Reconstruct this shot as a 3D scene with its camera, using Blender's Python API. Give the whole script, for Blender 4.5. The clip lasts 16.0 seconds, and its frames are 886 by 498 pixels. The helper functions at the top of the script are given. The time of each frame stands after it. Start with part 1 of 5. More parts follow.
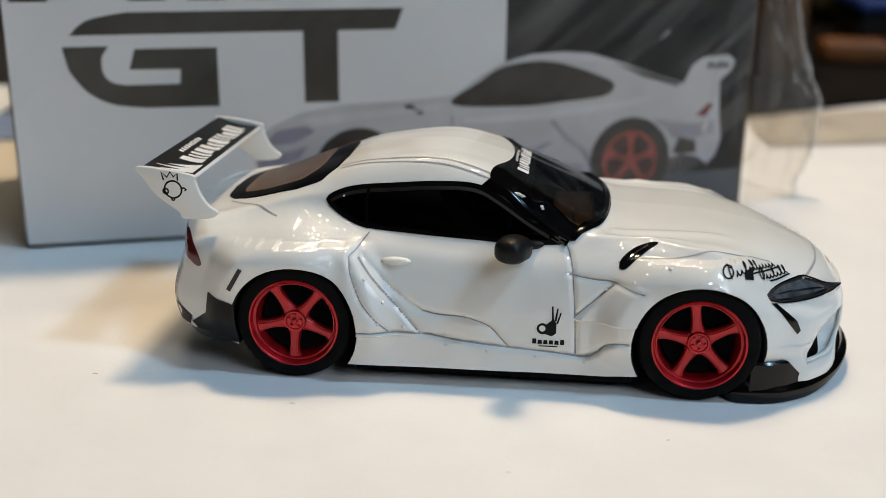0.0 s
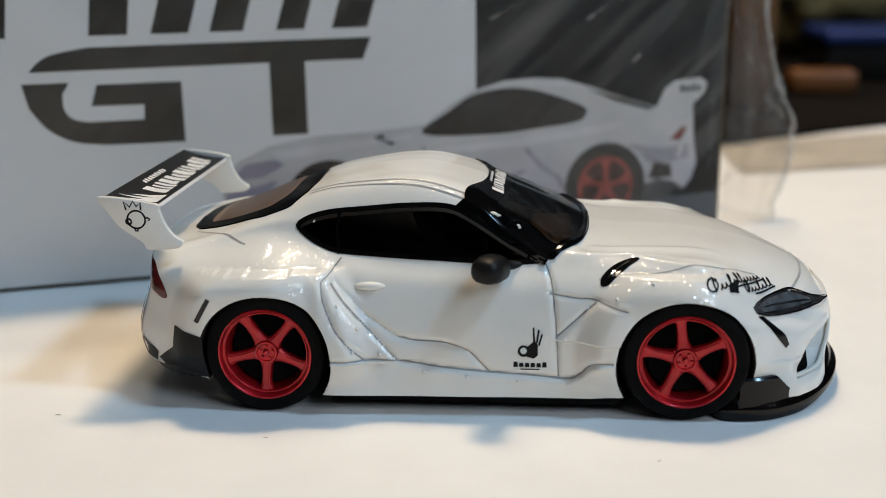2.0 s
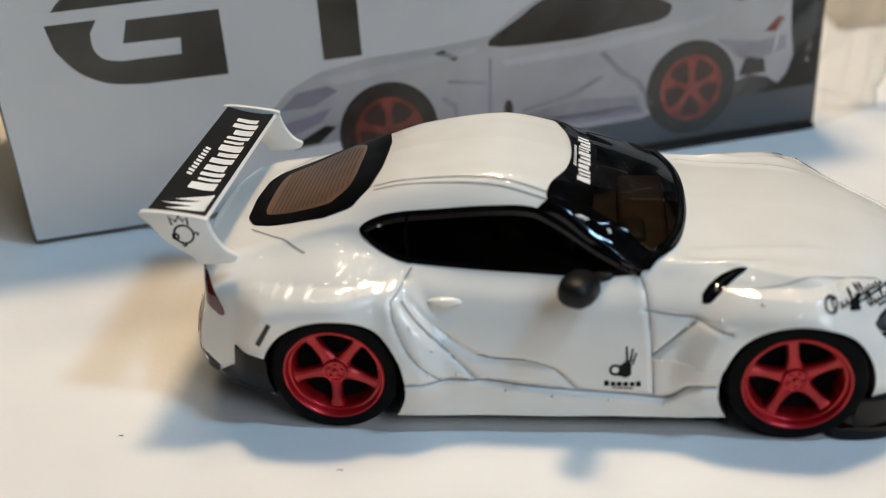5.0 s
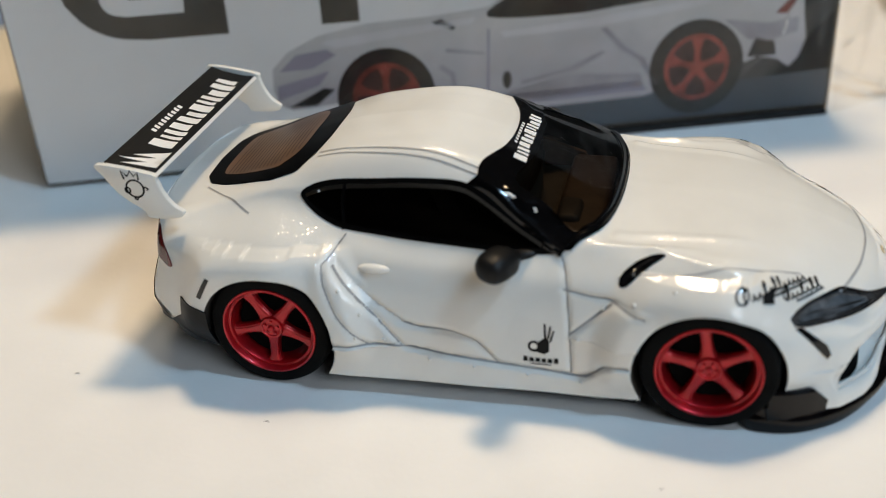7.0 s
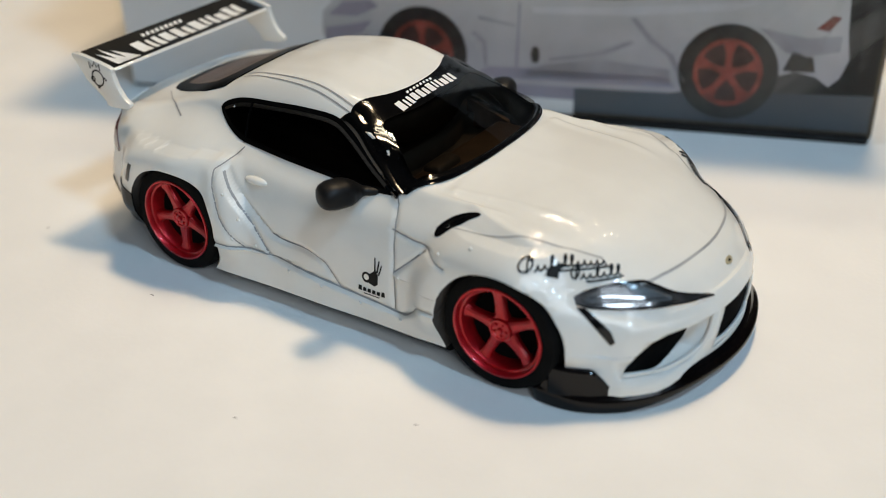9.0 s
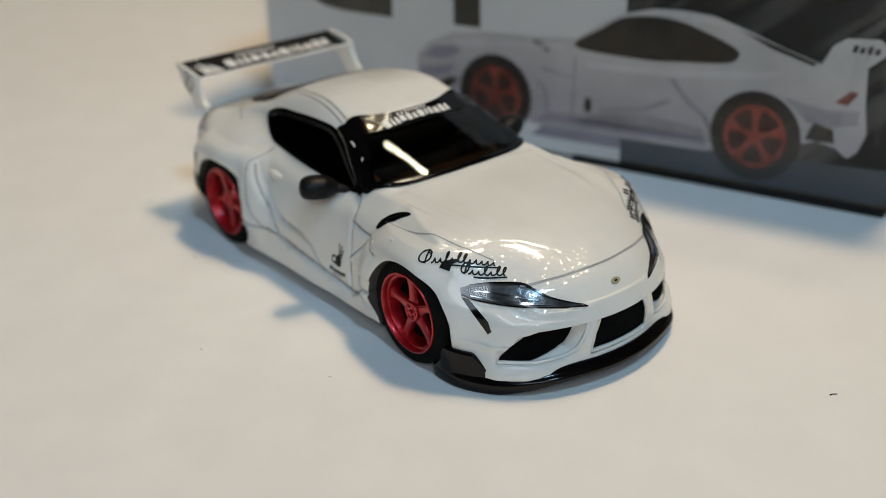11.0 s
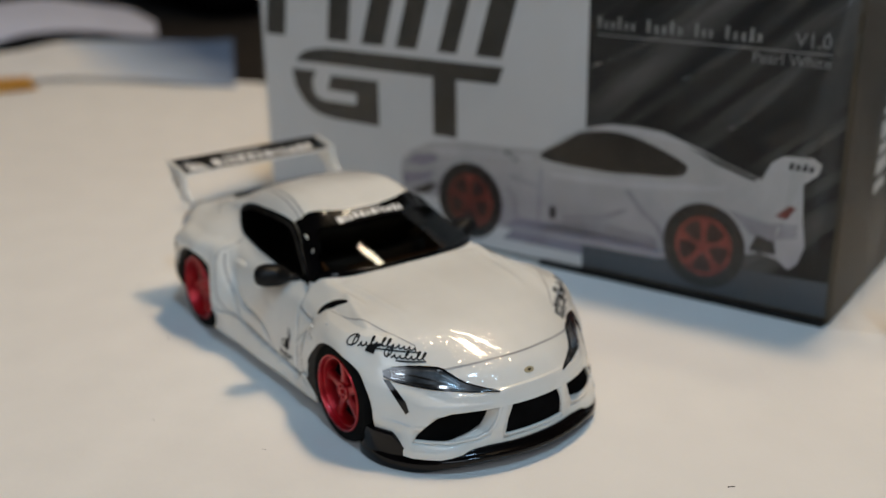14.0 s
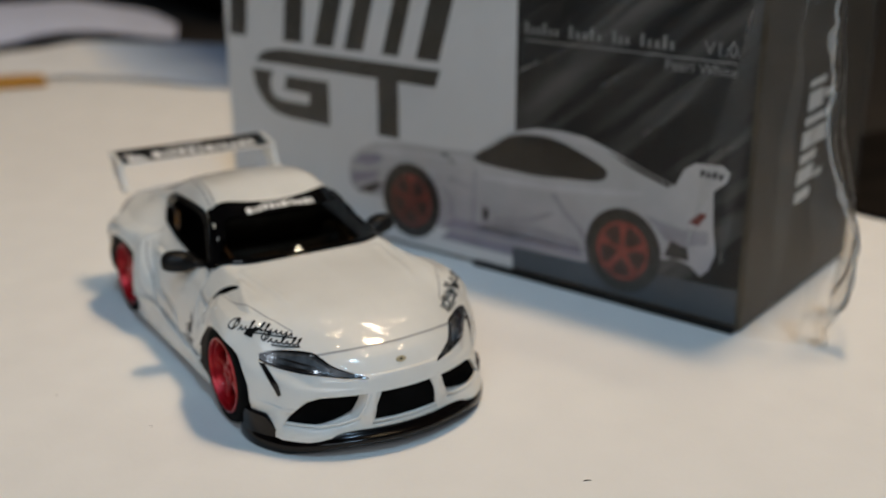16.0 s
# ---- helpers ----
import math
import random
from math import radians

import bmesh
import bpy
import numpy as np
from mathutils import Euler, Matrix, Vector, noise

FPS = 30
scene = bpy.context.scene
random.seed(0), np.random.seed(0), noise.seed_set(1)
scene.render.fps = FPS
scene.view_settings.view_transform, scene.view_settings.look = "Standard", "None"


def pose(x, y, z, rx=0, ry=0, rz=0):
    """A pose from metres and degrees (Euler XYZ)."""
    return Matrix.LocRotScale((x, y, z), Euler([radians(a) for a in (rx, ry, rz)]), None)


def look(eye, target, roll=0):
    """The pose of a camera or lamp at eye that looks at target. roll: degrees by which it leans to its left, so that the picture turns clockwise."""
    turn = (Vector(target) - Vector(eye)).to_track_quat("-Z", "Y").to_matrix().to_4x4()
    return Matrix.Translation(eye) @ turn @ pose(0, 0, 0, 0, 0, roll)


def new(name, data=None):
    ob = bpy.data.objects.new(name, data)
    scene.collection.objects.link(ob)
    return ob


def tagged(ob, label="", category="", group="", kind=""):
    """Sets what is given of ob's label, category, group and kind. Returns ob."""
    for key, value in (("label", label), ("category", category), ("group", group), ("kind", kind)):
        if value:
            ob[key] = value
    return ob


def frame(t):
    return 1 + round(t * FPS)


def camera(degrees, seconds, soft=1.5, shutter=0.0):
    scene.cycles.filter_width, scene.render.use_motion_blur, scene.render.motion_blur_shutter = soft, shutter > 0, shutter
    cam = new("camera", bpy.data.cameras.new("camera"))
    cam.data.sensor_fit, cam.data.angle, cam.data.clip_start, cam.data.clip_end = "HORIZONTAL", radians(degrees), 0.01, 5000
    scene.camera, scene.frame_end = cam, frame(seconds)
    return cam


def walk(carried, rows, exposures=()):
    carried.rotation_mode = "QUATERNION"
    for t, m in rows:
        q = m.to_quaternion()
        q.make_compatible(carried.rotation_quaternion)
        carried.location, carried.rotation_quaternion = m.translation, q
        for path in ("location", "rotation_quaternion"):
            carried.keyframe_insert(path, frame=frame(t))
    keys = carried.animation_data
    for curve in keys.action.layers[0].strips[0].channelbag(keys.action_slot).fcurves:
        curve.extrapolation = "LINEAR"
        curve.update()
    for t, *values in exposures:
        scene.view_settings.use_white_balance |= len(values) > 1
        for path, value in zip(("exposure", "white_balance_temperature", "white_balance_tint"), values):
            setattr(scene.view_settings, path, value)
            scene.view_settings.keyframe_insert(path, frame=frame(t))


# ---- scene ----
cam = camera(44.05, 16.0, soft=0.7)
cam.data.dof.use_dof = True
cam.data.dof.focus_distance = 0.106
cam.data.dof.aperture_fstop = 23.0
PATH = [
    (0, (0.00594, -0.11152, 0.04602), (-0.00462, -0.01725, 0.01437), 0.70),
    (0.5, (0.00425, -0.11396, 0.04274), (-0.00578, -0.01821, 0.01569), -0.19),
    (1, (0.00565, -0.10979, 0.04225), (-0.00300, -0.01392, 0.01514), -0.74),
    (1.5, (0.00599, -0.10916, 0.04225), (-0.00251, -0.01320, 0.01542), -0.78),
    (2, (0.00579, -0.10908, 0.04234), (-0.00274, -0.01320, 0.01523), -0.73),
    (2.5, (-0.00005, -0.10753, 0.04430), (-0.00752, -0.01204, 0.01557), -0.93),
    (3, (-0.00991, -0.10854, 0.04383), (-0.01805, -0.01316, 0.01489), -0.65),
    (3.5, (-0.00967, -0.10795, 0.04400), (-0.01797, -0.01272, 0.01463), -0.74),
    (4, (-0.00748, -0.10562, 0.04720), (-0.01683, -0.01153, 0.01465), -1.84),
    (4.5, (-0.00346, -0.09627, 0.05512), (-0.01437, -0.00652, 0.01240), -3.23),
    (4.7, (-0.00071, -0.09174, 0.05825), (-0.01252, -0.00376, 0.01220), -3.54),
    (6.8, (0.01421, -0.09016, 0.06141), (-0.00707, -0.00640, 0.01111), -4.34),
    (7, (0.01815, -0.09019, 0.06090), (-0.00493, -0.00704, 0.01037), -3.68),
    (7.5, (0.02994, -0.08776, 0.05960), (0.00038, -0.00678, 0.00893), -2.49),
    (8, (0.04018, -0.08551, 0.05822), (0.00329, -0.00748, 0.00772), -1.82),
    (10.5, (0.08840, -0.07659, 0.06109), (0.02368, -0.01651, 0.01418), -1.81),
    (11, (0.09896, -0.07327, 0.06141), (0.02852, -0.01785, 0.01707), -1.72),
    (11.5, (0.11042, -0.06690, 0.06120), (0.03566, -0.01521, 0.01949), -1.21),
    (12, (0.11245, -0.06583, 0.06170), (0.03680, -0.01397, 0.02185), -1.21),
    (12.5, (0.11364, -0.06682, 0.06171), (0.03719, -0.01558, 0.02259), -1.25),
    (13, (0.11360, -0.06684, 0.06193), (0.03742, -0.01495, 0.02314), -1.15),
    (13.5, (0.11426, -0.06694, 0.06193), (0.03769, -0.01445, 0.02475), -1.19),
    (14, (0.11532, -0.06755, 0.06247), (0.03820, -0.01416, 0.02781), -0.90),
    (14.5, (0.11834, -0.06502, 0.06196), (0.04100, -0.01089, 0.02897), -0.31),
    (15, (0.12406, -0.05962, 0.06154), (0.04578, -0.00619, 0.02965), 0.59),
    (15.5, (0.12815, -0.05564, 0.06163), (0.04807, -0.00559, 0.02875), -0.09),
    (16, (0.12999, -0.05303, 0.06143), (0.04944, -0.00415, 0.02793), -0.13),
]
LIFT = Vector((0, 0, 0.0003))
LIGHTING = [(0.0, -0.02, 6320, 11), (4.7, -0.02, 6340, 11), (8.2, -0.06, 6420, 10), (10.5, -0.30, 6410, 9), (11.0, -0.43, 6410, 9), (12.0, -0.52, 6450, 10), (16.0, -0.53, 6550, 12)]
walk(cam, [(t, look(Vector(eye) + LIFT, Vector(target) + LIFT, roll)) for t, eye, target, roll in PATH], LIGHTING)

# ---- world and lights ----
CM = 0.01
world = bpy.data.worlds.new("room_dark")
scene.world = world
world.use_nodes = True
world.node_tree.nodes["Background"].inputs[0].default_value = (0.9, 0.95, 1.0, 1)
world.node_tree.nodes["Background"].inputs[1].default_value = 0.12


def area_lamp(name, place, target, size_x, size_y, watts, colour):
    data = bpy.data.lights.new(name, "AREA")
    data.shape, data.size, data.size_y = "RECTANGLE", size_x, size_y
    data.energy, data.color = watts, colour
    ob = new(name, data)
    ob.matrix_world = look(place, target)
    return ob


# a warm lamp over the table, a cool lamp ahead of the car, a tube on the ceiling and daylight from a window behind the camera
area_lamp("table_lamp_light", (0.0, 0.126, 0.425), (0, 0.02, 0), 0.062, 0.04, 1.28, (1.0, 0.74, 0.45))
area_lamp("desk_lamp_light", (0.355, -0.095, 0.600), (0, 0, 0), 0.075, 0.075, 1.75, (0.46, 0.74, 1.0))
area_lamp("tube_light", (-0.246, 0.613, 1.40), (-0.205, 0.641, 0), 0.030, 0.39, 3.0, (1.0, 0.86, 0.62))
area_lamp("window_daylight", (1.40, -1.14, 1.22), (0.5, 0, 0.1), 1.1, 0.8, 13.5, (0.78, 0.89, 1.0))

# ---- materials ----
def material(name, colour, rough=0.5, metal=0.0, coat=0.0, spread=0.06, scale=400.0, bump=0.0, bump_scale=900.0, colour2=None, spec=0.5):
    """A surface with two scales of colour variation, uneven gloss and fine relief."""
    m = bpy.data.materials.new(name)
    m.use_nodes = True
    nt = m.node_tree
    b = nt.nodes["Principled BSDF"]
    co = nt.nodes.new("ShaderNodeTexCoord")
    n1 = nt.nodes.new("ShaderNodeTexNoise")
    n1.inputs["Scale"].default_value, n1.inputs["Detail"].default_value = scale, 6
    n2 = nt.nodes.new("ShaderNodeTexNoise")
    n2.inputs["Scale"].default_value, n2.inputs["Detail"].default_value = scale * 0.12, 3
    add = nt.nodes.new("ShaderNodeMath")
    add.operation = "MULTIPLY"
    nt.links.new(co.outputs["Object"], n1.inputs["Vector"])
    nt.links.new(co.outputs["Object"], n2.inputs["Vector"])
    nt.links.new(n1.outputs["Fac"], add.inputs[0])
    nt.links.new(n2.outputs["Fac"], add.inputs[1])
    ramp = nt.nodes.new("ShaderNodeValToRGB")
    ramp.color_ramp.elements[0].position, ramp.color_ramp.elements[1].position = 0.12, 0.42
    lo = colour2 or [c * (1 - 2 * spread) for c in colour]
    hi = [min(1.0, c * (1 + spread)) for c in colour]
    ramp.color_ramp.elements[0].color, ramp.color_ramp.elements[1].color = (*lo, 1), (*hi, 1)
    nt.links.new(add.outputs[0], ramp.inputs["Fac"])
    nt.links.new(ramp.outputs["Color"], b.inputs["Base Color"])
    mr = nt.nodes.new("ShaderNodeMapRange")
    mr.inputs["To Min"].default_value, mr.inputs["To Max"].default_value = max(0.0, rough - 0.06), min(1.0, rough + 0.08)
    nt.links.new(n2.outputs["Fac"], mr.inputs["Value"])
    nt.links.new(mr.outputs["Result"], b.inputs["Roughness"])
    b.inputs["Metallic"].default_value, b.inputs["Coat Weight"].default_value = metal, coat
    b.inputs["Specular IOR Level"].default_value = spec
    b.inputs["Coat Roughness"].default_value = 0.04
    if bump:
        n3 = nt.nodes.new("ShaderNodeTexNoise")
        n3.inputs["Scale"].default_value, n3.inputs["Detail"].default_value = bump_scale, 4
        nt.links.new(co.outputs["Object"], n3.inputs["Vector"])
        bp = nt.nodes.new("ShaderNodeBump")
        bp.inputs["Strength"].default_value, bp.inputs["Distance"].default_value = bump, 0.0002
        nt.links.new(n3.outputs["Fac"], bp.inputs["Height"])
        nt.links.new(bp.outputs["Normal"], b.inputs["Normal"])
    return m


def pearl_paint():
    """White pearl lacquer: sparse fine flakes that glint, under a clear coat with a little orange peel."""
    m = material("pearl_white_paint", (0.77, 0.76, 0.72), 0.45, coat=0.85, spread=0.025, scale=260, bump=0.012, bump_scale=500, spec=0.35)
    nt = m.node_tree
    b = nt.nodes["Principled BSDF"]
    co = nt.nodes.new("ShaderNodeTexCoord")
    peel = nt.nodes.new("ShaderNodeTexNoise")
    peel.inputs["Scale"].default_value, peel.inputs["Detail"].default_value = 1400, 3
    pb = nt.nodes.new("ShaderNodeBump")
    pb.inputs["Strength"].default_value, pb.inputs["Distance"].default_value = 0.018, 0.0002
    nt.links.new(co.outputs["Object"], peel.inputs["Vector"])
    nt.links.new(peel.outputs["Fac"], pb.inputs["Height"])
    nt.links.new(pb.outputs["Normal"], b.inputs["Coat Normal"])
    cell = nt.nodes.new("ShaderNodeTexVoronoi")
    cell.inputs["Scale"].default_value = 9000
    nt.links.new(co.outputs["Object"], cell.inputs["Vector"])
    sub = nt.nodes.new("ShaderNodeVectorMath")
    sub.operation = "SUBTRACT"
    sub.inputs[1].default_value = (0.5, 0.5, 0.5)
    mul = nt.nodes.new("ShaderNodeVectorMath")
    mul.operation = "SCALE"
    mul.inputs["Scale"].default_value = 0.42
    geo = nt.nodes.new("ShaderNodeNewGeometry")
    plus = nt.nodes.new("ShaderNodeVectorMath")
    norm = nt.nodes.new("ShaderNodeVectorMath")
    norm.operation = "NORMALIZE"
    nt.links.new(cell.outputs["Color"], sub.inputs[0])
    nt.links.new(sub.outputs[0], mul.inputs[0])
    nt.links.new(mul.outputs[0], plus.inputs[0])
    nt.links.new(geo.outputs["Normal"], plus.inputs[1])
    nt.links.new(plus.outputs[0], norm.inputs[0])
    flake = nt.nodes.new("ShaderNodeBsdfGlossy")
    flake.inputs["Roughness"].default_value = 0.16
    nt.links.new(norm.outputs[0], flake.inputs["Normal"])
    split = nt.nodes.new("ShaderNodeSeparateColor")
    nt.links.new(cell.outputs["Color"], split.inputs["Color"])
    few = nt.nodes.new("ShaderNodeMath")
    few.operation = "GREATER_THAN"
    few.inputs[1].default_value = 0.90
    nt.links.new(split.outputs["Blue"], few.inputs[0])
    part_of = nt.nodes.new("ShaderNodeMath")
    part_of.operation = "MULTIPLY"
    part_of.inputs[1].default_value = 0.17
    nt.links.new(few.outputs[0], part_of.inputs[0])
    nt.links.new(part_of.outputs[0], flake.inputs["Color"])
    mix = nt.nodes.new("ShaderNodeAddShader")
    nt.links.new(b.outputs[0], mix.inputs[0])
    nt.links.new(flake.outputs[0], mix.inputs[1])
    nt.links.new(mix.outputs[0], nt.nodes["Material Output"].inputs["Surface"])
    return m


def clear_film(name, tint, gloss, rough, bump, scale, haze=0.0, pull=False, thin=False):
    """Thin clear film: see-through, with a gloss that grows at grazing angles and a wrinkled relief."""
    m = bpy.data.materials.new(name)
    m.use_nodes = True
    nt = m.node_tree
    nt.nodes.remove(nt.nodes["Principled BSDF"])
    tr = nt.nodes.new("ShaderNodeBsdfTransparent")
    tr.inputs["Color"].default_value = (*tint, 1)
    gl = nt.nodes.new("ShaderNodeBsdfGlossy")
    gl.inputs["Roughness"].default_value = rough
    fr = nt.nodes.new("ShaderNodeFresnel")
    fr.inputs["IOR"].default_value = gloss
    sheen = fr.outputs[0]
    if thin:
        nt.nodes.remove(fr)
        fr = nt.nodes.new("ShaderNodeLayerWeight")
        fr.inputs["Blend"].default_value = 0.5
        rise = nt.nodes.new("ShaderNodeMath")
        rise.operation = "POWER"
        rise.inputs[1].default_value = 4.0
        level = nt.nodes.new("ShaderNodeMapRange")
        level.inputs["To Min"].default_value, level.inputs["To Max"].default_value = ((gloss - 1) / (gloss + 1)) ** 2, 0.35
        nt.links.new(fr.outputs["Facing"], rise.inputs[0])
        nt.links.new(rise.outputs[0], level.inputs["Value"])
        sheen = level.outputs[0]
    mix = nt.nodes.new("ShaderNodeMixShader")
    nt.links.new(sheen, mix.inputs[0])
    nt.links.new(tr.outputs[0], mix.inputs[1])
    nt.links.new(gl.outputs[0], mix.inputs[2])
    last = mix
    if haze:
        white = nt.nodes.new("ShaderNodeBsdfDiffuse")
        white.inputs["Color"].default_value = (0.85, 0.85, 0.83, 1)
        last = nt.nodes.new("ShaderNodeMixShader")
        last.inputs[0].default_value = haze
        nt.links.new(mix.outputs[0], last.inputs[1])
        nt.links.new(white.outputs[0], last.inputs[2])
    nt.links.new(last.outputs[0], nt.nodes["Material Output"].inputs["Surface"])
    if bump:
        co = nt.nodes.new("ShaderNodeTexCoord")
        no = nt.nodes.new("ShaderNodeTexNoise")
        no.inputs["Scale"].default_value, no.inputs["Detail"].default_value, no.inputs["Distortion"].default_value = scale, 3, 1.2
        bp = nt.nodes.new("ShaderNodeBump")
        bp.inputs["Strength"].default_value, bp.inputs["Distance"].default_value = bump, 0.002
        if pull:
            mp = nt.nodes.new("ShaderNodeMapping")
            mp.vector_type = "TEXTURE"
            mp.inputs["Rotation"].default_value = (0, radians(-42), 0)
            mp.inputs["Scale"].default_value = (5.0, 1.0, 0.6)
            nt.links.new(co.outputs["Object"], mp.inputs["Vector"])
            nt.links.new(mp.outputs[0], no.inputs["Vector"])
        else:
            nt.links.new(co.outputs["Object"], no.inputs["Vector"])
        nt.links.new(no.outputs["Fac"], bp.inputs["Height"])
        for node in (gl, fr):
            nt.links.new(bp.outputs["Normal"], node.inputs["Normal"])
    return m


PAINT = pearl_paint()
BLACK = material("gloss_black_plastic", (0.004, 0.004, 0.0045), 0.10, coat=0.0, spread=0.3, bump=0.02, spec=0.4)
SATIN = material("satin_black_plastic", (0.008, 0.008, 0.0085), 0.42, spread=0.3, bump=0.15, spec=0.2)
LIP_BLACK = material("black_splitter_plastic", (0.004, 0.003, 0.003), 0.10, spread=0.3, bump=0.05, bump_scale=500, spec=0.28)
RUBBER = material("tyre_rubber", (0.006, 0.006, 0.006), 0.8, spread=0.3, bump=0.2, bump_scale=1800, spec=0.08)
DISC_BLACK = material("matt_black_disc", (0.004, 0.004, 0.004), 0.9, spread=0.3, spec=0.03)
RED = material("red_metallic_paint", (0.50, 0.010, 0.018), 0.34, metal=0.6, coat=0.4, spread=0.15, scale=900, bump=0.08, bump_scale=2500)
INTERIOR = material("dark_interior_plastic", (0.035, 0.028, 0.022), 0.6, spread=0.3, bump=0.1)
DASH = material("dark_brown_dashboard", (0.05, 0.03, 0.018), 0.5, spread=0.3, bump=0.2)
TAN = material("brown_interior_plastic", (0.16, 0.085, 0.04), 0.5, spread=0.3, bump=0.2)
GLASS = clear_film("tinted_windscreen_glass", (0.46, 0.42, 0.37), 1.5, 0.008, 0.0, 1)
SIDE_GLASS = clear_film("dark_side_glass", (0.46, 0.43, 0.40), 1.52, 0.05, 0.0, 1)
REAR_BLACK = material("black_rear_glass", (0.004, 0.004, 0.004), 0.3, spread=0.3, spec=0.02)
LAMP_GLASS = clear_film("clear_lamp_glass", (0.85, 0.85, 0.85), 1.5, 0.03, 0.0, 1)
CHROME = material("chrome", (0.75, 0.77, 0.8), 0.12, metal=1.0, spread=0.05)
DARK_CHROME = material("smoked_chrome", (0.12, 0.12, 0.125), 0.2, metal=0.6, spread=0.4, scale=500)
REFLECTOR = material("lamp_reflector", (0.27, 0.27, 0.275), 0.22, metal=0.35, spread=0.5, scale=520, bump=0.5, bump_scale=700)
SEAM = material("grey_seam_paint", (0.36, 0.36, 0.36), 0.5, spread=0.15)
INK = material("black_decal_ink", (0.006, 0.006, 0.006), 0.4, spread=0.2, spec=0.15)
WHITE_INK = material("white_decal_ink", (0.80, 0.80, 0.79), 0.35, spread=0.05)
TAIL_RED = material("red_tail_lens", (0.11, 0.014, 0.014), 0.15, coat=0.6, spread=0.2)
PAPER = material("white_paper", (0.84, 0.825, 0.80), 0.75, spread=0.02, scale=120, bump=0.12, bump_scale=1500, spec=0.25)

# ---- building helpers ----
from mathutils.bvhtree import BVHTree
from mathutils.geometry import delaunay_2d_cdt

def mesh_of(bm, name, mat, smooth=True, angle=35):
    bmesh.ops.scale(bm, vec=(CM, CM, CM), verts=bm.verts)
    me = bpy.data.meshes.new(name)
    bm.to_mesh(me)
    bm.free()
    for m in mat if isinstance(mat, (list, tuple)) else [mat]:
        me.materials.append(m)
    if smooth:
        me.polygons.foreach_set("use_smooth", [True] * len(me.polygons))
        me.set_sharp_from_angle(angle=radians(angle))
    return me


def part(name, bm, mat, parent=None, label="", smooth=True, angle=35):
    """One mesh object, its bmesh in centimetres, under a thing or a part."""
    ob = new(name, mesh_of(bm, name, mat, smooth, angle))
    if parent:
        ob.parent = parent
    return tagged(ob, label) if label else ob


def thing(name, label, category, group="", place=None):
    ob = new(name)
    ob.empty_display_size = 0.005
    if place:
        ob.matrix_world = place
    return tagged(ob, label, category, group)


def box_bm(x0, x1, y0, y1, z0, z1, bevel=0.0, seg=2):
    bm = bmesh.new()
    bmesh.ops.create_cube(bm, size=1, matrix=Matrix.LocRotScale(((x0 + x1) / 2, (y0 + y1) / 2, (z0 + z1) / 2), None, (x1 - x0, y1 - y0, z1 - z0)))
    if bevel:
        bmesh.ops.bevel(bm, geom=bm.edges[:], offset=bevel, segments=seg, profile=0.5, affect="EDGES")
    return bm


def prism_bm(points, axis, lo, hi, bevel=0.0):
    """A polygon in the two other axes, drawn out along one axis."""
    put = {"x": lambda a, b, c: (c, a, b), "y": lambda a, b, c: (a, c, b), "z": lambda a, b, c: (a, b, c)}[axis]
    bm = bmesh.new()
    f = bm.faces.new([bm.verts.new(put(a, b, lo)) for a, b in points])
    g = bmesh.ops.extrude_face_region(bm, geom=[f])
    move = Vector(put(0, 0, hi - lo))
    bmesh.ops.translate(bm, vec=move, verts=[v for v in g["geom"] if isinstance(v, bmesh.types.BMVert)])
    bmesh.ops.recalc_face_normals(bm, faces=bm.faces[:])
    if bevel:
        bmesh.ops.bevel(bm, geom=bm.edges[:], offset=bevel, segments=2, profile=0.5, affect="EDGES")
    return bm


def lathe_bm(profile, n=48, closed=True):
    """A ring about the y axis from (radius, y) pairs."""
    bm = bmesh.new()
    rings = [[bm.verts.new((r * math.cos(2 * math.pi * k / n), y, r * math.sin(2 * math.pi * k / n))) for k in range(n)] for r, y in profile]
    for a, b in zip(rings, rings[1:] + rings[:1] if closed else rings[1:]):
        for k in range(n):
            bm.faces.new((a[k], a[(k + 1) % n], b[(k + 1) % n], b[k]))
    bmesh.ops.recalc_face_normals(bm, faces=bm.faces[:])
    return bm


def curve_at(knots, values):
    """A smooth curve through a few knots that does not overshoot."""
    x, y = np.array(knots, float), np.array(values, float)
    h, d = np.diff(x), np.diff(y) / np.diff(x)
    m = np.zeros(len(x))
    m[0], m[-1] = d[0], d[-1]
    for k in range(1, len(x) - 1):
        if d[k - 1] * d[k] > 0:
            w1, w2 = 2 * h[k] + h[k - 1], h[k] + 2 * h[k - 1]
            m[k] = (w1 + w2) / (w1 / d[k - 1] + w2 / d[k])

    def at(q):
        q = min(max(q, x[0]), x[-1])
        k = min(int(np.searchsorted(x, q, "right")) - 1, len(x) - 2)
        t = (q - x[k]) / h[k]
        return (2 * t**3 - 3 * t**2 + 1) * y[k] + (t**3 - 2 * t**2 + t) * h[k] * m[k] + (-2 * t**3 + 3 * t**2) * y[k + 1] + (t**3 - t**2) * h[k] * m[k + 1]

    return at


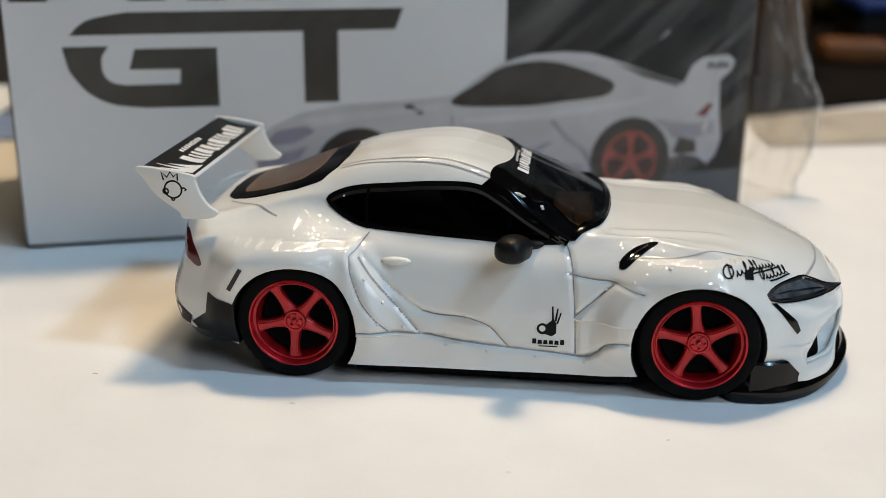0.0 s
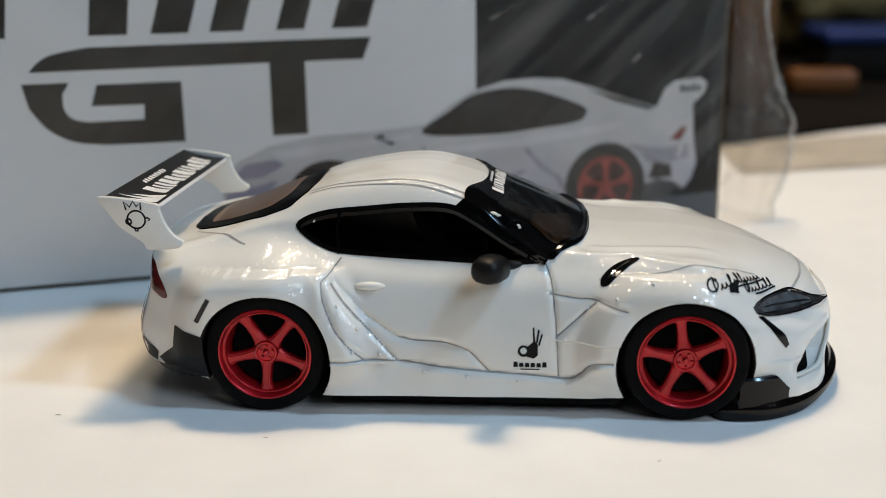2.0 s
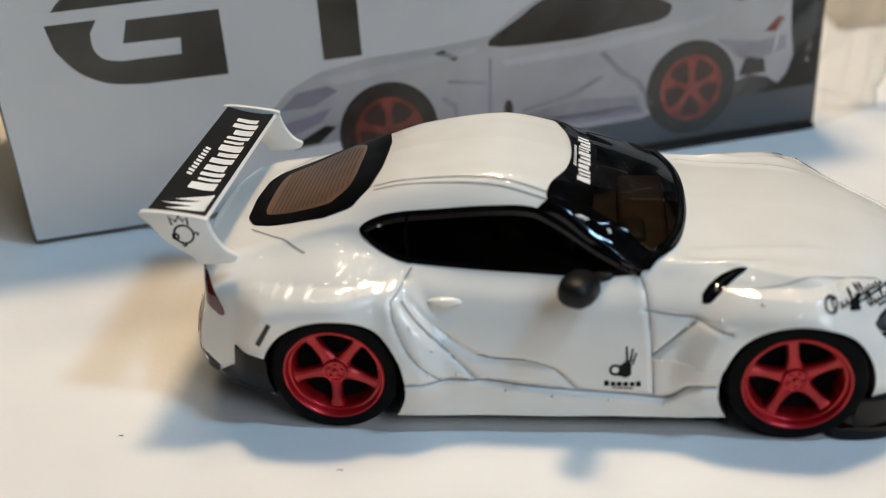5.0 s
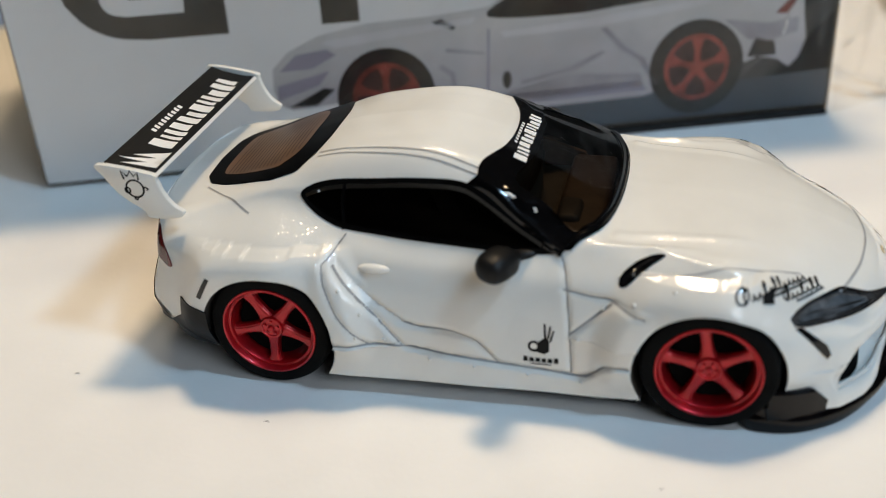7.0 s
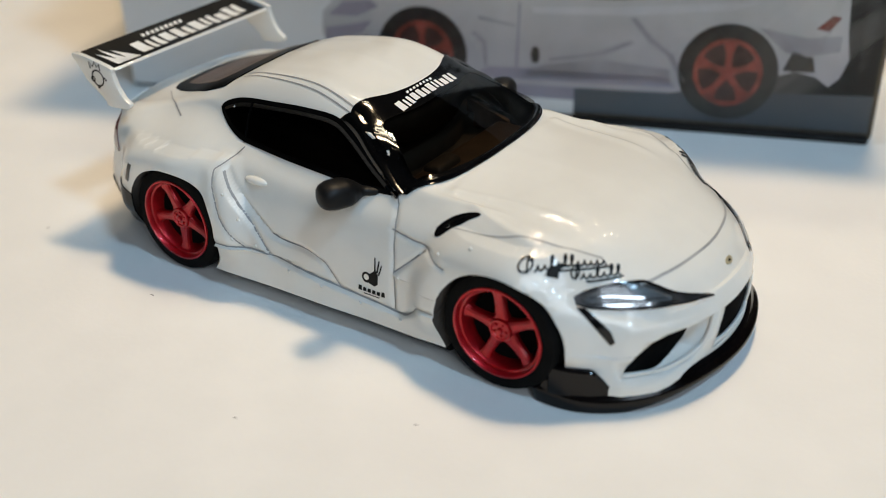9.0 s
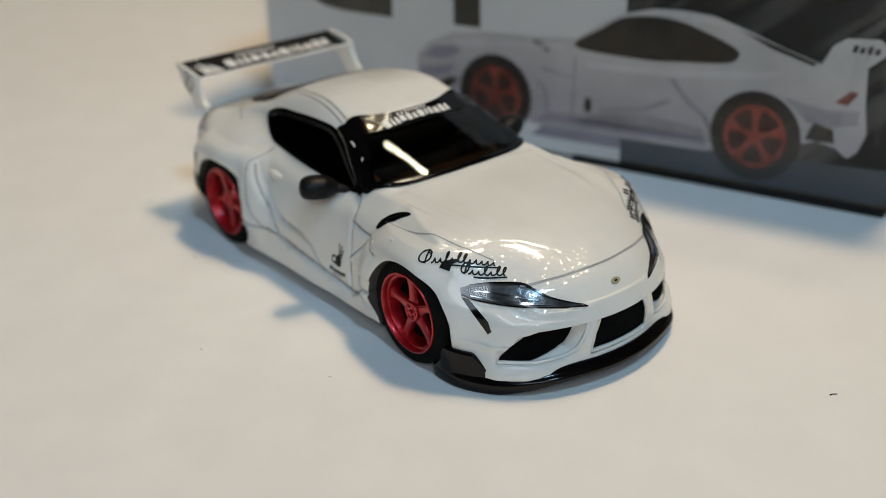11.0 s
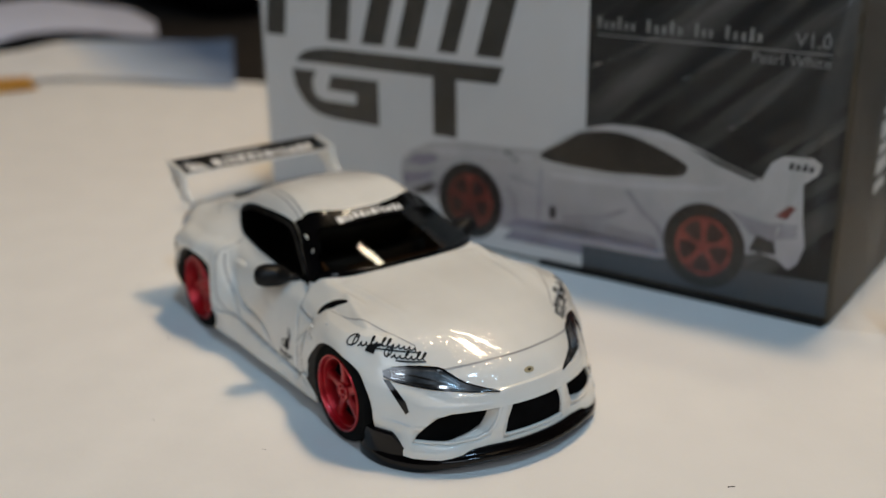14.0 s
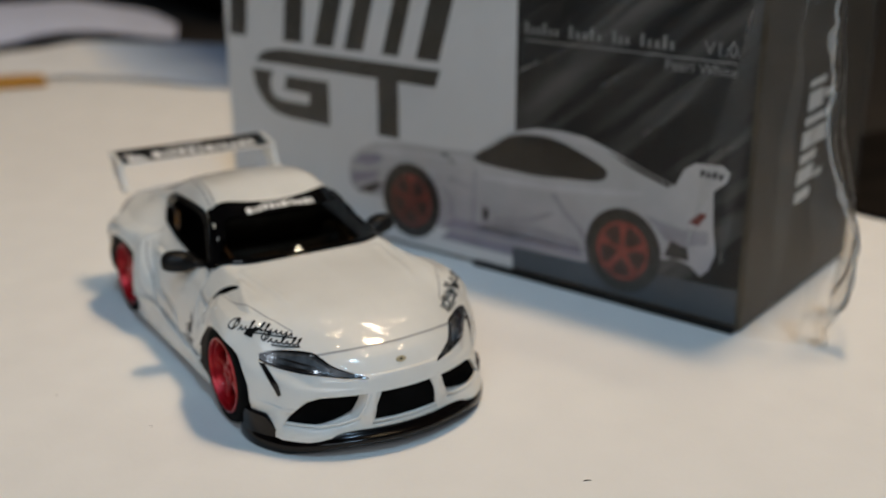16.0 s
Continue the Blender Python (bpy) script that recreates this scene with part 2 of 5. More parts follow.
def smooth_path(points, n, closed=False):
    """n points along a smooth line through a few given ones."""
    p = [Vector(q).to_3d() for q in points]
    if closed:
        p = p + p[:1]
    ext = [p[-2] if closed else 2 * p[0] - p[1], *p, p[1] if closed else 2 * p[-1] - p[-2]]
    out = []
    spans = len(p) - 1
    for k in range(n if closed else n + 1):
        s = k * spans / n
        i = min(int(s), spans - 1)
        t = s - i
        a, b, c, d = ext[i : i + 4]
        out.append(0.5 * (2 * b + (c - a) * t + (2 * a - 5 * b + 4 * c - d) * t**2 + (3 * b - a - 3 * c + d) * t**3))
    return out


def ease(a, b, v):
    t = min(max((v - a) / (b - a), 0.0), 1.0)
    return t * t * (3 - 2 * t)


def carve(ob, cutters, mode="DIFFERENCE"):
    """Cuts closed meshes out of a mesh for good."""
    for cut in cutters:
        m = ob.modifiers.new("cut", "BOOLEAN")
        m.operation, m.solver, m.object = mode, "MANIFOLD", cut
        m.material_mode = "TRANSFER"
    bpy.context.view_layer.update()
    me = bpy.data.meshes.new_from_object(ob.evaluated_get(bpy.context.evaluated_depsgraph_get()))
    ob.modifiers.clear()
    ob.data = me
    for cut in cutters:
        bpy.data.objects.remove(cut)
    return ob


def plane_of(way):
    """Two directions across a way."""
    w = Vector(way).normalized()
    u = w.cross(Vector((0, 0, 1))) if abs(w.z) < 0.9 else Vector((1, 0, 0))
    u.normalize()
    return w, u, w.cross(u)


def on_shell(tree, p, w, lift, far=4.0):
    hit = tree.ray_cast(p - w * far, w)
    return hit[0] + hit[1] * lift if hit[0] else None


def patch_bm(outlines, way, lift, step=0.07, tree=None, thick=0.0):
    """Sheets that hug a surface: outlines of 3D points, seen along a way, laid onto the shell and lifted a little."""
    w, u, v = plane_of(way)
    bm = bmesh.new()
    for outline in outlines:
        flat = [Vector((p.dot(u), p.dot(v))) for p in map(Vector, outline)]
        deep = sum((Vector(p) for p in outline), Vector()) / len(outline)
        edge = []
        for a, b in zip(flat, flat[1:] + flat[:1]):
            k = max(1, int((b - a).length / step))
            edge += [a.lerp(b, j / k) for j in range(k)]
        lo = Vector((min(p.x for p in edge), min(p.y for p in edge)))
        hi = Vector((max(p.x for p in edge), max(p.y for p in edge)))
        inner = []
        for i in range(1, int((hi.x - lo.x) / step) + 1):
            for j in range(1, int((hi.y - lo.y) / step) + 1):
                q = lo + Vector((i * step, j * step))
                if min((q - e).length for e in edge) > step * 0.45:
                    inner.append(q)
        n = len(edge)
        verts, _, faces, *_ = delaunay_2d_cdt(edge + inner, [(k, (k + 1) % n) for k in range(n)], [list(range(n))], 1, 1e-6)
        made = []
        for q in verts:
            p = u * q.x + v * q.y + w * deep.dot(w)
            made.append(on_shell(tree or SHELL, p, w, lift))
        vs = [bm.verts.new(p) if p else None for p in made]
        for f in faces:
            if len(f) >= 3 and all(vs[k] for k in f):
                bm.faces.new([vs[k] for k in f])
    for f in bm.faces:
        f.normal_update()
    flip = [f for f in bm.faces if f.normal.dot(w) > 0]
    bmesh.ops.reverse_faces(bm, faces=flip)
    if thick:
        bmesh.ops.solidify(bm, geom=bm.faces[:], thickness=thick)
    return bm


def ribbon_bm(lines, way, width, lift, tree=None, step=0.04, taper=False):
    """Narrow bands along lines of 3D points, laid onto the shell."""
    w, u, v = plane_of(way)
    bm = bmesh.new()
    for line in lines:
        pts = [Vector(p) for p in line]
        fine = [pts[0]]
        for a, b in zip(pts, pts[1:]):
            k = max(1, int((b - a).length / step))
            fine += [a.lerp(b, (j + 1) / k) for j in range(k)]
        flat = [Vector((p.dot(u), p.dot(v))) for p in fine]
        last = None
        for k, q in enumerate(flat):
            d = flat[min(k + 1, len(flat) - 1)] - flat[max(k - 1, 0)]
            if d.length < 1e-7:
                continue
            wide = width * (math.sin(math.pi * (0.08 + 0.84 * k / max(1, len(flat) - 1))) if taper else 1.0)
            side = Vector((-d.y, d.x)).normalized() * wide / 2
            deep = fine[k].dot(w)
            pair = [on_shell(tree or SHELL, u * e.x + v * e.y + w * deep, w, lift) for e in (q + side, q - side)]
            if not all(pair):
                last = None
                continue
            pair = [bm.verts.new(p) for p in pair]
            if last:
                bm.faces.new((last[0], last[1], pair[1], pair[0]))
            last = pair
    for f in bm.faces:
        f.normal_update()
    bmesh.ops.reverse_faces(bm, faces=[f for f in bm.faces if f.normal.dot(w) > 0])
    return bm


def mirrored(bm):
    bmesh.ops.transform(bm, matrix=Matrix.Diagonal((1, -1, 1, 1)), verts=bm.verts[:])
    bmesh.ops.reverse_faces(bm, faces=bm.faces[:])
    return bm

# ---- the model car ----
HUB_X, HUB_Z, ARCH_R, ARCH_Z = 1.93, 0.55, 0.63, 0.53
STATIONS = (-3.20, -3.0, -2.5, -1.93, -1.3, -0.6, 0.0, 0.55, 1.05, 1.24, 1.93, 2.55, 3.0, 3.28, 3.42)
ROOF_STATIONS = (-3.20, -3.0, -2.5, -1.93, -1.3, -0.6, 0.0, 0.28, 0.55, 0.98, 1.05, 1.24, 1.93, 2.55, 3.0, 3.28, 3.42)
TOP_Z = curve_at(ROOF_STATIONS, (1.40, 1.44, 1.58, 1.81, 2.02, 2.10, 1.98, 1.858, 1.738, 1.548, 1.518, 1.48, 1.45, 1.355, 1.195, 1.04, 0.875))
ROOF_Y = curve_at(STATIONS, (0.80, 0.80, 0.74, 0.70, 0.73, 0.76, 0.78, 0.84, 0.92, 0.94, 0.95, 0.93, 0.88, 0.80, 0.70))
ROOF_Z = curve_at(ROOF_STATIONS, (1.38, 1.42, 1.54, 1.75, 1.95, 2.025, 1.90, 1.773, 1.652, 1.470, 1.45, 1.42, 1.40, 1.30, 1.13, 0.97, 0.83))
BELT_Y = curve_at(STATIONS, (1.08, 1.12, 1.06, 0.99, 1.06, 1.17, 1.20, 1.20, 1.21, 1.22, 1.28, 1.26, 1.18, 1.08, 0.96))
BELT_Z = curve_at(STATIONS, (1.33, 1.37, 1.43, 1.52, 1.44, 1.36, 1.33, 1.33, 1.33, 1.33, 1.33, 1.19, 1.00, 0.86, 0.76))
SHOULDER_Y = curve_at(STATIONS, (1.24, 1.34, 1.47, 1.46, 1.28, 1.32, 1.34, 1.35, 1.37, 1.38, 1.47, 1.46, 1.38, 1.27, 1.15))
SHOULDER_Z = curve_at(STATIONS, (1.18, 1.18, 1.20, 1.24, 1.22, 1.16, 1.14, 1.13, 1.13, 1.13, 1.14, 1.02, 0.88, 0.78, 0.70))
MID_Y = curve_at(STATIONS, (1.26, 1.38, 1.47, 1.47, 1.42, 1.43, 1.44, 1.44, 1.45, 1.45, 1.48, 1.49, 1.44, 1.34, 1.24))
LOW_Y = curve_at(STATIONS, (1.24, 1.38, 1.48, 1.52, 1.50, 1.49, 1.48, 1.48, 1.48, 1.48, 1.48, 1.48, 1.45, 1.38, 1.28))
SILL_Y = curve_at(STATIONS, (1.18, 1.32, 1.46, 1.54, 1.56, 1.53, 1.52, 1.50, 1.50, 1.50, 1.50, 1.48, 1.46, 1.40, 1.30))
SILL_Z = curve_at(STATIONS, (0.34, 0.30, 0.24, 0.18, 0.17, 0.17, 0.17, 0.17, 0.17, 0.18, 0.19, 0.19, 0.16, 0.15, 0.15))


def half_section(x, n=132):
    """Half a cross-section from the middle of the roof to the sill."""
    tz, ry, rz, by, bz = TOP_Z(x), ROOF_Y(x), ROOF_Z(x), BELT_Y(x), BELT_Z(x)
    keys = [(0, tz), (ry * 0.60, tz - (tz - rz) * 0.28), (ry, rz), ((ry + by) / 2 + 0.02, (rz + bz) / 2 + 0.03), (by, bz),
            (SHOULDER_Y(x), SHOULDER_Z(x)), (MID_Y(x), 0.80 * SHOULDER_Z(x) / 1.14), (LOW_Y(x), 0.46), (SILL_Y(x), SILL_Z(x))]
    pts = smooth_path([(a, b, 0) for a, b in keys], n)
    pts[0].x = 0.0
    return [(p.x, p.y) for p in pts]


# panel seams on the flanks, as (x, z)
SEAMS = {
    "door_seam": [[(-1.25, 1.375), (-1.34, 1.27), (-1.40, 1.22)], [(0.66, 1.365), (0.72, 1.20), (0.765, 0.80), (0.79, 0.36)]],
    "skirt_seam": [[(-1.30, 0.515), (-1.0, 0.51), (-0.69, 0.495), (-0.27, 0.43), (0.15, 0.395), (0.61, 0.365), (0.87, 0.345), (0.98, 0.39), (1.07, 0.49), (1.16, 0.53), (1.28, 0.53)]],
    "flare_seam": [[(-1.40, 1.22), (-1.37, 1.06), (-1.27, 0.83), (-1.14, 0.66), (-1.0, 0.51)], [(-1.32, 1.20), (-1.16, 1.0), (-0.90, 0.71), (-0.70, 0.495)], [(0.775, 0.74), (0.95, 0.90), (1.12, 1.06)], [(0.70, 1.12), (0.95, 1.085), (1.12, 1.08), (1.40, 1.02)]],
    "flank_line": [[(-1.30, 1.22), (-1.01, 0.91), (-0.69, 0.71), (-0.53, 0.68), (-0.27, 0.665), (-0.04, 0.59), (0.09, 0.46), (0.16, 0.395)]],
}
GROOVE_A = np.array([a for lines in SEAMS.values() for line in lines for a in line[:-1]])
GROOVE_B = np.array([b for lines in SEAMS.values() for line in lines for b in line[1:]]) - GROOVE_A
GROOVE_L = (GROOVE_B**2).sum(1)
SKIRT = np.array(SEAMS["skirt_seam"][0]).T
REAR_FLARE = np.array(SEAMS["flare_seam"][1][::-1]).T
FLANK = np.array(SEAMS["flank_line"][0][::-1]).T
RIDGES = (((0.80, 1.12, 1.4, 1.9), (1.13, 1.09, 1.07, 1.04), 0.022, 0.05), ((0.98, 1.45, 1.9, 2.4), (0.94, 0.87, 0.84, 0.78), 0.016, 0.05), ((1.3, 1.66, 1.85, 2.13, 2.5), (1.06, 1.16, 1.22, 1.26, 1.28), 0.018, 0.045))
RIDGES = tuple(((xs, ys), high, wide) for xs, ys, high, wide in RIDGES)


def relief(x, z):
    """How far the bolted-on arches and the skirt stand proud of the doors, less the seams pressed into them."""
    if not -1.55 < x < 1.55:
        return 0.0
    out = 0.03 * ease(-0.012, 0.03, float(np.interp(x, SKIRT[0], SKIRT[1])) - z)
    fx = float(np.interp(z, REAR_FLARE[1], REAR_FLARE[0]))
    gx = float(np.interp(z, FLANK[1], FLANK[0]))
    if z > 0.49:
        out += 0.022 * ease(-0.012, 0.03, fx - x) + 0.020 * ease(gx, min(fx, gx - 0.05), x)
    if 0.70 < z < 1.09:
        out += 0.022 * ease(-0.012, 0.03, x - (0.775 + (z - 0.74) * 1.08)) * (1 - ease(1.05, 1.09, z))
    p = np.array((x, z)) - GROOVE_A
    t = np.clip((p * GROOVE_B).sum(1) / GROOVE_L, 0, 1)
    d = p - GROOVE_B * t[:, None]
    out -= 0.024 * math.exp(-float((d**2).sum(1).min()) / 0.019**2)
    return out * ease(-1.55, -1.38, x) * (1 - ease(1.35, 1.5, x))


def flared(x, y, z):
    """Nose and tail curve back towards the sides; the bolted-on arches swell out around the wheels."""
    s = -1 if y < 0 else 1
    if x > 1.9:
        x -= 0.48 * (abs(y) / 1.25) ** 2.1 * ease(1.9, 3.2, x)
    if x > 2.4 and z < 0.42:
        x += 0.12 * ease(0.42, 0.2, z) * ease(2.4, 3.0, x) * ease(0.5, 1.1, abs(y))
    if x < -2.2:
        x += 0.16 * (abs(y) / 1.25) ** 2.4 * ease(-2.2, -3.1, x) - 0.15 * ease(-2.6, -3.2, x) * math.exp(-(((z - 0.62) / 0.34) ** 2))
    for hx, amount in ((HUB_X, 0.13), (-HUB_X, 0.13)):
        r = math.hypot(x - hx, (z - HUB_Z) * 0.92)
        if abs(y) > 0.9 and z < 1.3:
            y += s * amount * (1 - ease(0.74, 1.02, r)) * ease(0.95, 1.2, abs(y)) * ease(0.2, 0.6, z) * (1 - ease(2.42, 2.85, x))
    if abs(y) > 0.9:
        y += s * relief(x, z) * ease(1.0, 1.2, abs(y)) * (1 - ease(1.28, 1.36, z))
    if z > 0.9 and 0.7 < x < 3.0:
        for line, high, wide in RIDGES:
            d = abs(abs(y) - float(np.interp(x, line[0], line[1])))
            z += high * math.exp(-((d / wide) ** 2)) * ease(line[0][0], line[0][0] + 0.15, x) * (1 - ease(line[0][-1] - 0.4, line[0][-1], x))
    return Vector((x, y, z))


SCREEN_FIT = (1.9593, -0.361, -0.0629, -0.1437, 0.0381, 0.0043)


def screen_z(x, y):
    """Height of the even windscreen surface."""
    a, b, c, d, e, f = SCREEN_FIT
    return a + b * x + c * x * x + (d + e * x + f * y * y) * y * y


def shell_point(x, y, z):
    p = flared(x, y, z)
    h = screen_z(p.x, p.y)
    if 0.0 < p.x < 1.12 and abs(p.y) < 1.05 and abs(p.z - h) < 0.08:
        p.z += (h - p.z) * ease(0.0, 0.18, p.x) * (1 - ease(0.98, 1.12, p.x)) * (1 - ease(0.92, 1.05, abs(p.y)))
    return p


def body_bm():
    bm = bmesh.new()
    xs = np.concatenate([np.linspace(STATIONS[0], 3.0, 250), np.linspace(3.0, STATIONS[-1], 24)[1:]])
    rings = []
    for x in xs:
        half = half_section(float(x))
        ring = [(-y, z) for y, z in reversed(half)] + [(y, z) for y, z in half[1:]]
        rings.append([bm.verts.new(shell_point(float(x), y, z)) for y, z in ring])
    n = len(rings[0])
    for a, b in zip(rings, rings[1:]):
        for k in range(n):
            bm.faces.new((a[k], a[(k + 1) % n], b[(k + 1) % n], b[k]))
    mid = n // 2
    for ring, xe, bulge in ((rings[0], float(xs[0]), -1), (rings[-1], float(xs[-1]), 1)):
        rows = []
        half = half_section(xe)
        for k in range(1, mid + 1):
            y0, z = half[k]
            row = [ring[mid - k]]
            for j in range(1, 24):
                y = y0 * (j / 12 - 1)
                u = min(max((0.95 - z) / 0.75, 0), 1)
                shape = 0.10 * math.sin(math.pi * min(u, 0.55)) - 0.02 * ease(0.62, 0.85, u) if bulge > 0 else -0.06
                edge = (1 - abs(j / 12 - 1) ** 4) * min(1.0, k / 15)
                p = flared(xe, y, z)
                p.x += shape * edge
                row.append(bm.verts.new(p))
            rows.append(row + [ring[mid + k]])
        for a, b in zip(rows, rows[1:]):
            for j in range(24):
                bm.faces.new((a[j], a[j + 1], b[j + 1], b[j]))
        for j in range(24):
            bm.faces.new((ring[mid], rows[0][j], rows[0][j + 1]))
        bm.faces.new(rows[-1])
    bmesh.ops.recalc_face_normals(bm, faces=bm.faces[:])
    return bm


SHELL_BM = body_bm()
SHELL = BVHTree.FromBMesh(SHELL_BM)
car = thing("model_car", "small die-cast white widebody coupe model with red wheels on white paper", "model car", place=pose(0, 0, 0.03 * CM))
body = part("body", SHELL_BM, [PAINT, INTERIOR], car, "pearl white painted body shell", angle=40)


def cutter(bm, mat=INTERIOR):
    return part("cut", bm, mat)


def wheel_cut(x, s):
    bm = lathe_bm([(0.0001, 0.72), (ARCH_R, 0.72), (ARCH_R, 2.2), (0.0001, 2.2)], 64, closed=False)
    bmesh.ops.remove_doubles(bm, verts=bm.verts[:], dist=0.001)
    bmesh.ops.transform(bm, matrix=Matrix.Translation((x, 0, ARCH_Z)) @ Matrix.Diagonal((1, s, 1, 1)), verts=bm.verts[:])
    bmesh.ops.recalc_face_normals(bm, faces=bm.faces[:])
    return cutter(bm)


# front intakes, the cabin seen through the side windows, and the well under the windscreen
SIDE_INTAKE = [(-1.27, 0.335), (-1.16, 0.50), (-1.04, 0.63), (-0.92, 0.68), (-0.72, 0.70), (-0.44, 0.71), (-0.49, 0.54), (-0.57, 0.39), (-0.70, 0.345), (-0.94, 0.325)]
MID_INTAKE = [(-0.315, 0.715), (0.315, 0.715), (0.385, 0.54), (0.41, 0.325), (-0.41, 0.325), (-0.385, 0.54)]
WINDOW = [(-1.72, 1.63), (-1.62, 1.71), (-1.40, 1.775), (-1.06, 1.815), (-0.63, 1.855), (-0.25, 1.845), (0.0, 1.74), (0.30, 1.565), (0.64, 1.375), (0.24, 1.345), (-0.29, 1.365), (-0.71, 1.38), (-1.23, 1.40), (-1.43, 1.44), (-1.62, 1.53)]


def even_outline(pairs, n):
    """n points evenly spread along a closed outline."""
    p = [Vector(q) for q in pairs]
    p.append(p[0])
    run = [0.0]
    for a, b in zip(p, p[1:]):
        run.append(run[-1] + (b - a).length)
    out, k = [], 0
    for j in range(n):
        s = run[-1] * j / n
        while run[k + 1] < s:
            k += 1
        out.append(p[k].lerp(p[k + 1], (s - run[k]) / (run[k + 1] - run[k])))
    return [(q.x, q.y) for q in out]


def rounded(pairs, n=48):
    return [(p.x, p.y) for p in smooth_path([(a, b, 0) for a, b in pairs], n, True)]


def inset(pairs, d):
    """A closed clockwise outline drawn in by d."""
    p = [Vector(q) for q in pairs]
    out = []
    for k, q in enumerate(p):
        t = p[(k + 1) % len(p)] - p[k - 1]
        out.append((q.x + t.y / t.length * d, q.y - t.x / t.length * d))
    return out


CABIN = inset(even_outline(rounded(WINDOW, 90), 60), 0.045)
PANE = [(0.28, 0.0), (0.265, -0.35), (0.18, -0.765), (0.44, -0.905), (0.73, -1.05), (0.83, -0.99), (0.93, -0.82), (1.03, -0.42), (1.055, 0.0), (1.03, 0.42), (0.93, 0.82), (0.83, 0.99), (0.73, 1.05), (0.44, 0.905), (0.18, 0.765), (0.265, 0.35)]
WELL = even_outline(rounded(PANE, 128), 80)
cuts = [wheel_cut(x, s) for x in (HUB_X, -HUB_X) for s in (-1, 1)]
cuts += [cutter(prism_bm(MID_INTAKE, "x", 3.15, 4.2), PAINT), cutter(prism_bm(SIDE_INTAKE, "x", 2.72, 4.2), PAINT), cutter(prism_bm([(-y, z) for y, z in SIDE_INTAKE], "x", 2.72, 4.2), PAINT)]
cuts += [cutter(prism_bm(CABIN, "y", -1.6, 1.6)), cutter(prism_bm(WELL, "z", 1.22, 2.4))]
carve(body, cuts)


def wheel_bms():
    """Rim, five spokes, hub and tyre about the y axis, the outer face towards -y."""
    rim = lathe_bm([(0.447, -0.02), (0.440, -0.040), (0.424, -0.043), (0.414, -0.030), (0.410, 0.015), (0.398, 0.020), (0.394, 0.012), (0.386, 0.012), (0.380, 0.022), (0.374, 0.09), (0.34, 0.25), (0.34, 0.30), (0.36, 0.30), (0.405, 0.10), (0.44, 0.02)], 72)
    tyre = lathe_bm([(0.43, -0.005), (0.445, -0.03), (0.50, -0.036), (0.548, -0.022), (0.570, 0.02), (0.577, 0.08), (0.577, 0.26), (0.57, 0.30), (0.52, 0.33), (0.43, 0.32)], 64)
    spoke = bmesh.new()
    rows = []
    for r, w, y in ((0.05, 0.046, 0.040), (0.10, 0.076, 0.040), (0.14, 0.058, 0.046), (0.20, 0.048, 0.050), (0.28, 0.045, 0.050), (0.335, 0.050, 0.046), (0.37, 0.066, 0.040), (0.395, 0.095, 0.036)):
        rows.append([spoke.verts.new((r, y + 0.02, -w)), spoke.verts.new((r, y, -w * 0.62)), spoke.verts.new((r, y, w * 0.62)), spoke.verts.new((r, y + 0.02, w)), spoke.verts.new((r, y + 0.09, w)), spoke.verts.new((r, y + 0.09, -w))])
    for a, b in zip(rows, rows[1:]):
        for k in range(6):
            spoke.faces.new((a[k], a[(k + 1) % 6], b[(k + 1) % 6], b[k]))
    spoke.faces.new(rows[0])
    spoke.faces.new(rows[-1])
    bmesh.ops.recalc_face_normals(spoke, faces=spoke.faces[:])
    bmesh.ops.bevel(spoke, geom=[e for e in spoke.edges if e.calc_face_angle(0) > 0.4], offset=0.009, segments=3, affect="EDGES")
    hub = lathe_bm([(0.001, -0.004), (0.018, -0.004), (0.027, 0.004), (0.030, 0.026), (0.050, 0.032), (0.078, 0.030), (0.088, 0.018), (0.102, 0.018), (0.112, 0.035), (0.11, 0.08), (0.001, 0.08)], 36, closed=False)
    nut = lathe_bm([(0.001, -0.012), (0.012, -0.012), (0.016, -0.004), (0.017, 0.03), (0.001, 0.03)], 12, closed=False)
    disc = lathe_bm([(0.001, 0.12), (0.33, 0.12), (0.33, 0.16), (0.001, 0.16)], 40, closed=False)
    return rim, tyre, spoke, hub, nut, disc


def wheel(x, s, turn):
    rim, tyre, spoke, hub, nut, disc = wheel_bms()
    w = part("wheel", rim, RED, car, "glossy red five-spoke wheel with black tyre")
    w.matrix_basis = Matrix.Translation((x * CM, s * 1.525 * CM, HUB_Z * CM)) @ pose(0, 0, 0, 0, 0, 180 if s > 0 else 0)
    part("tyre", tyre, RUBBER, w, "black rubber tyre")
    part("hub_cap", hub, RED, w)
    part("brake_disc", disc, DISC_BLACK, w, "dark backing disc")
    me, nm = mesh_of(spoke, "spoke", RED), mesh_of(nut, "wheel_nut", RED)
    for k in range(5):
        a = radians(turn + 72 * k)
        ob = new("spoke", me)
        ob.parent, ob.matrix_basis = w, Matrix.Rotation(-a, 4, "Y")
        ob = new("wheel_nut", nm)
        ob.parent = w
        ob.matrix_basis = Matrix.Translation((0.062 * CM * math.cos(a + 0.63), 0.026 * CM, 0.062 * CM * math.sin(a + 0.63)))
    return w


for x, turn in ((HUB_X, 98), (-HUB_X, -94)):
    wheel(x, -1, turn)
    wheel(x, 1, turn)

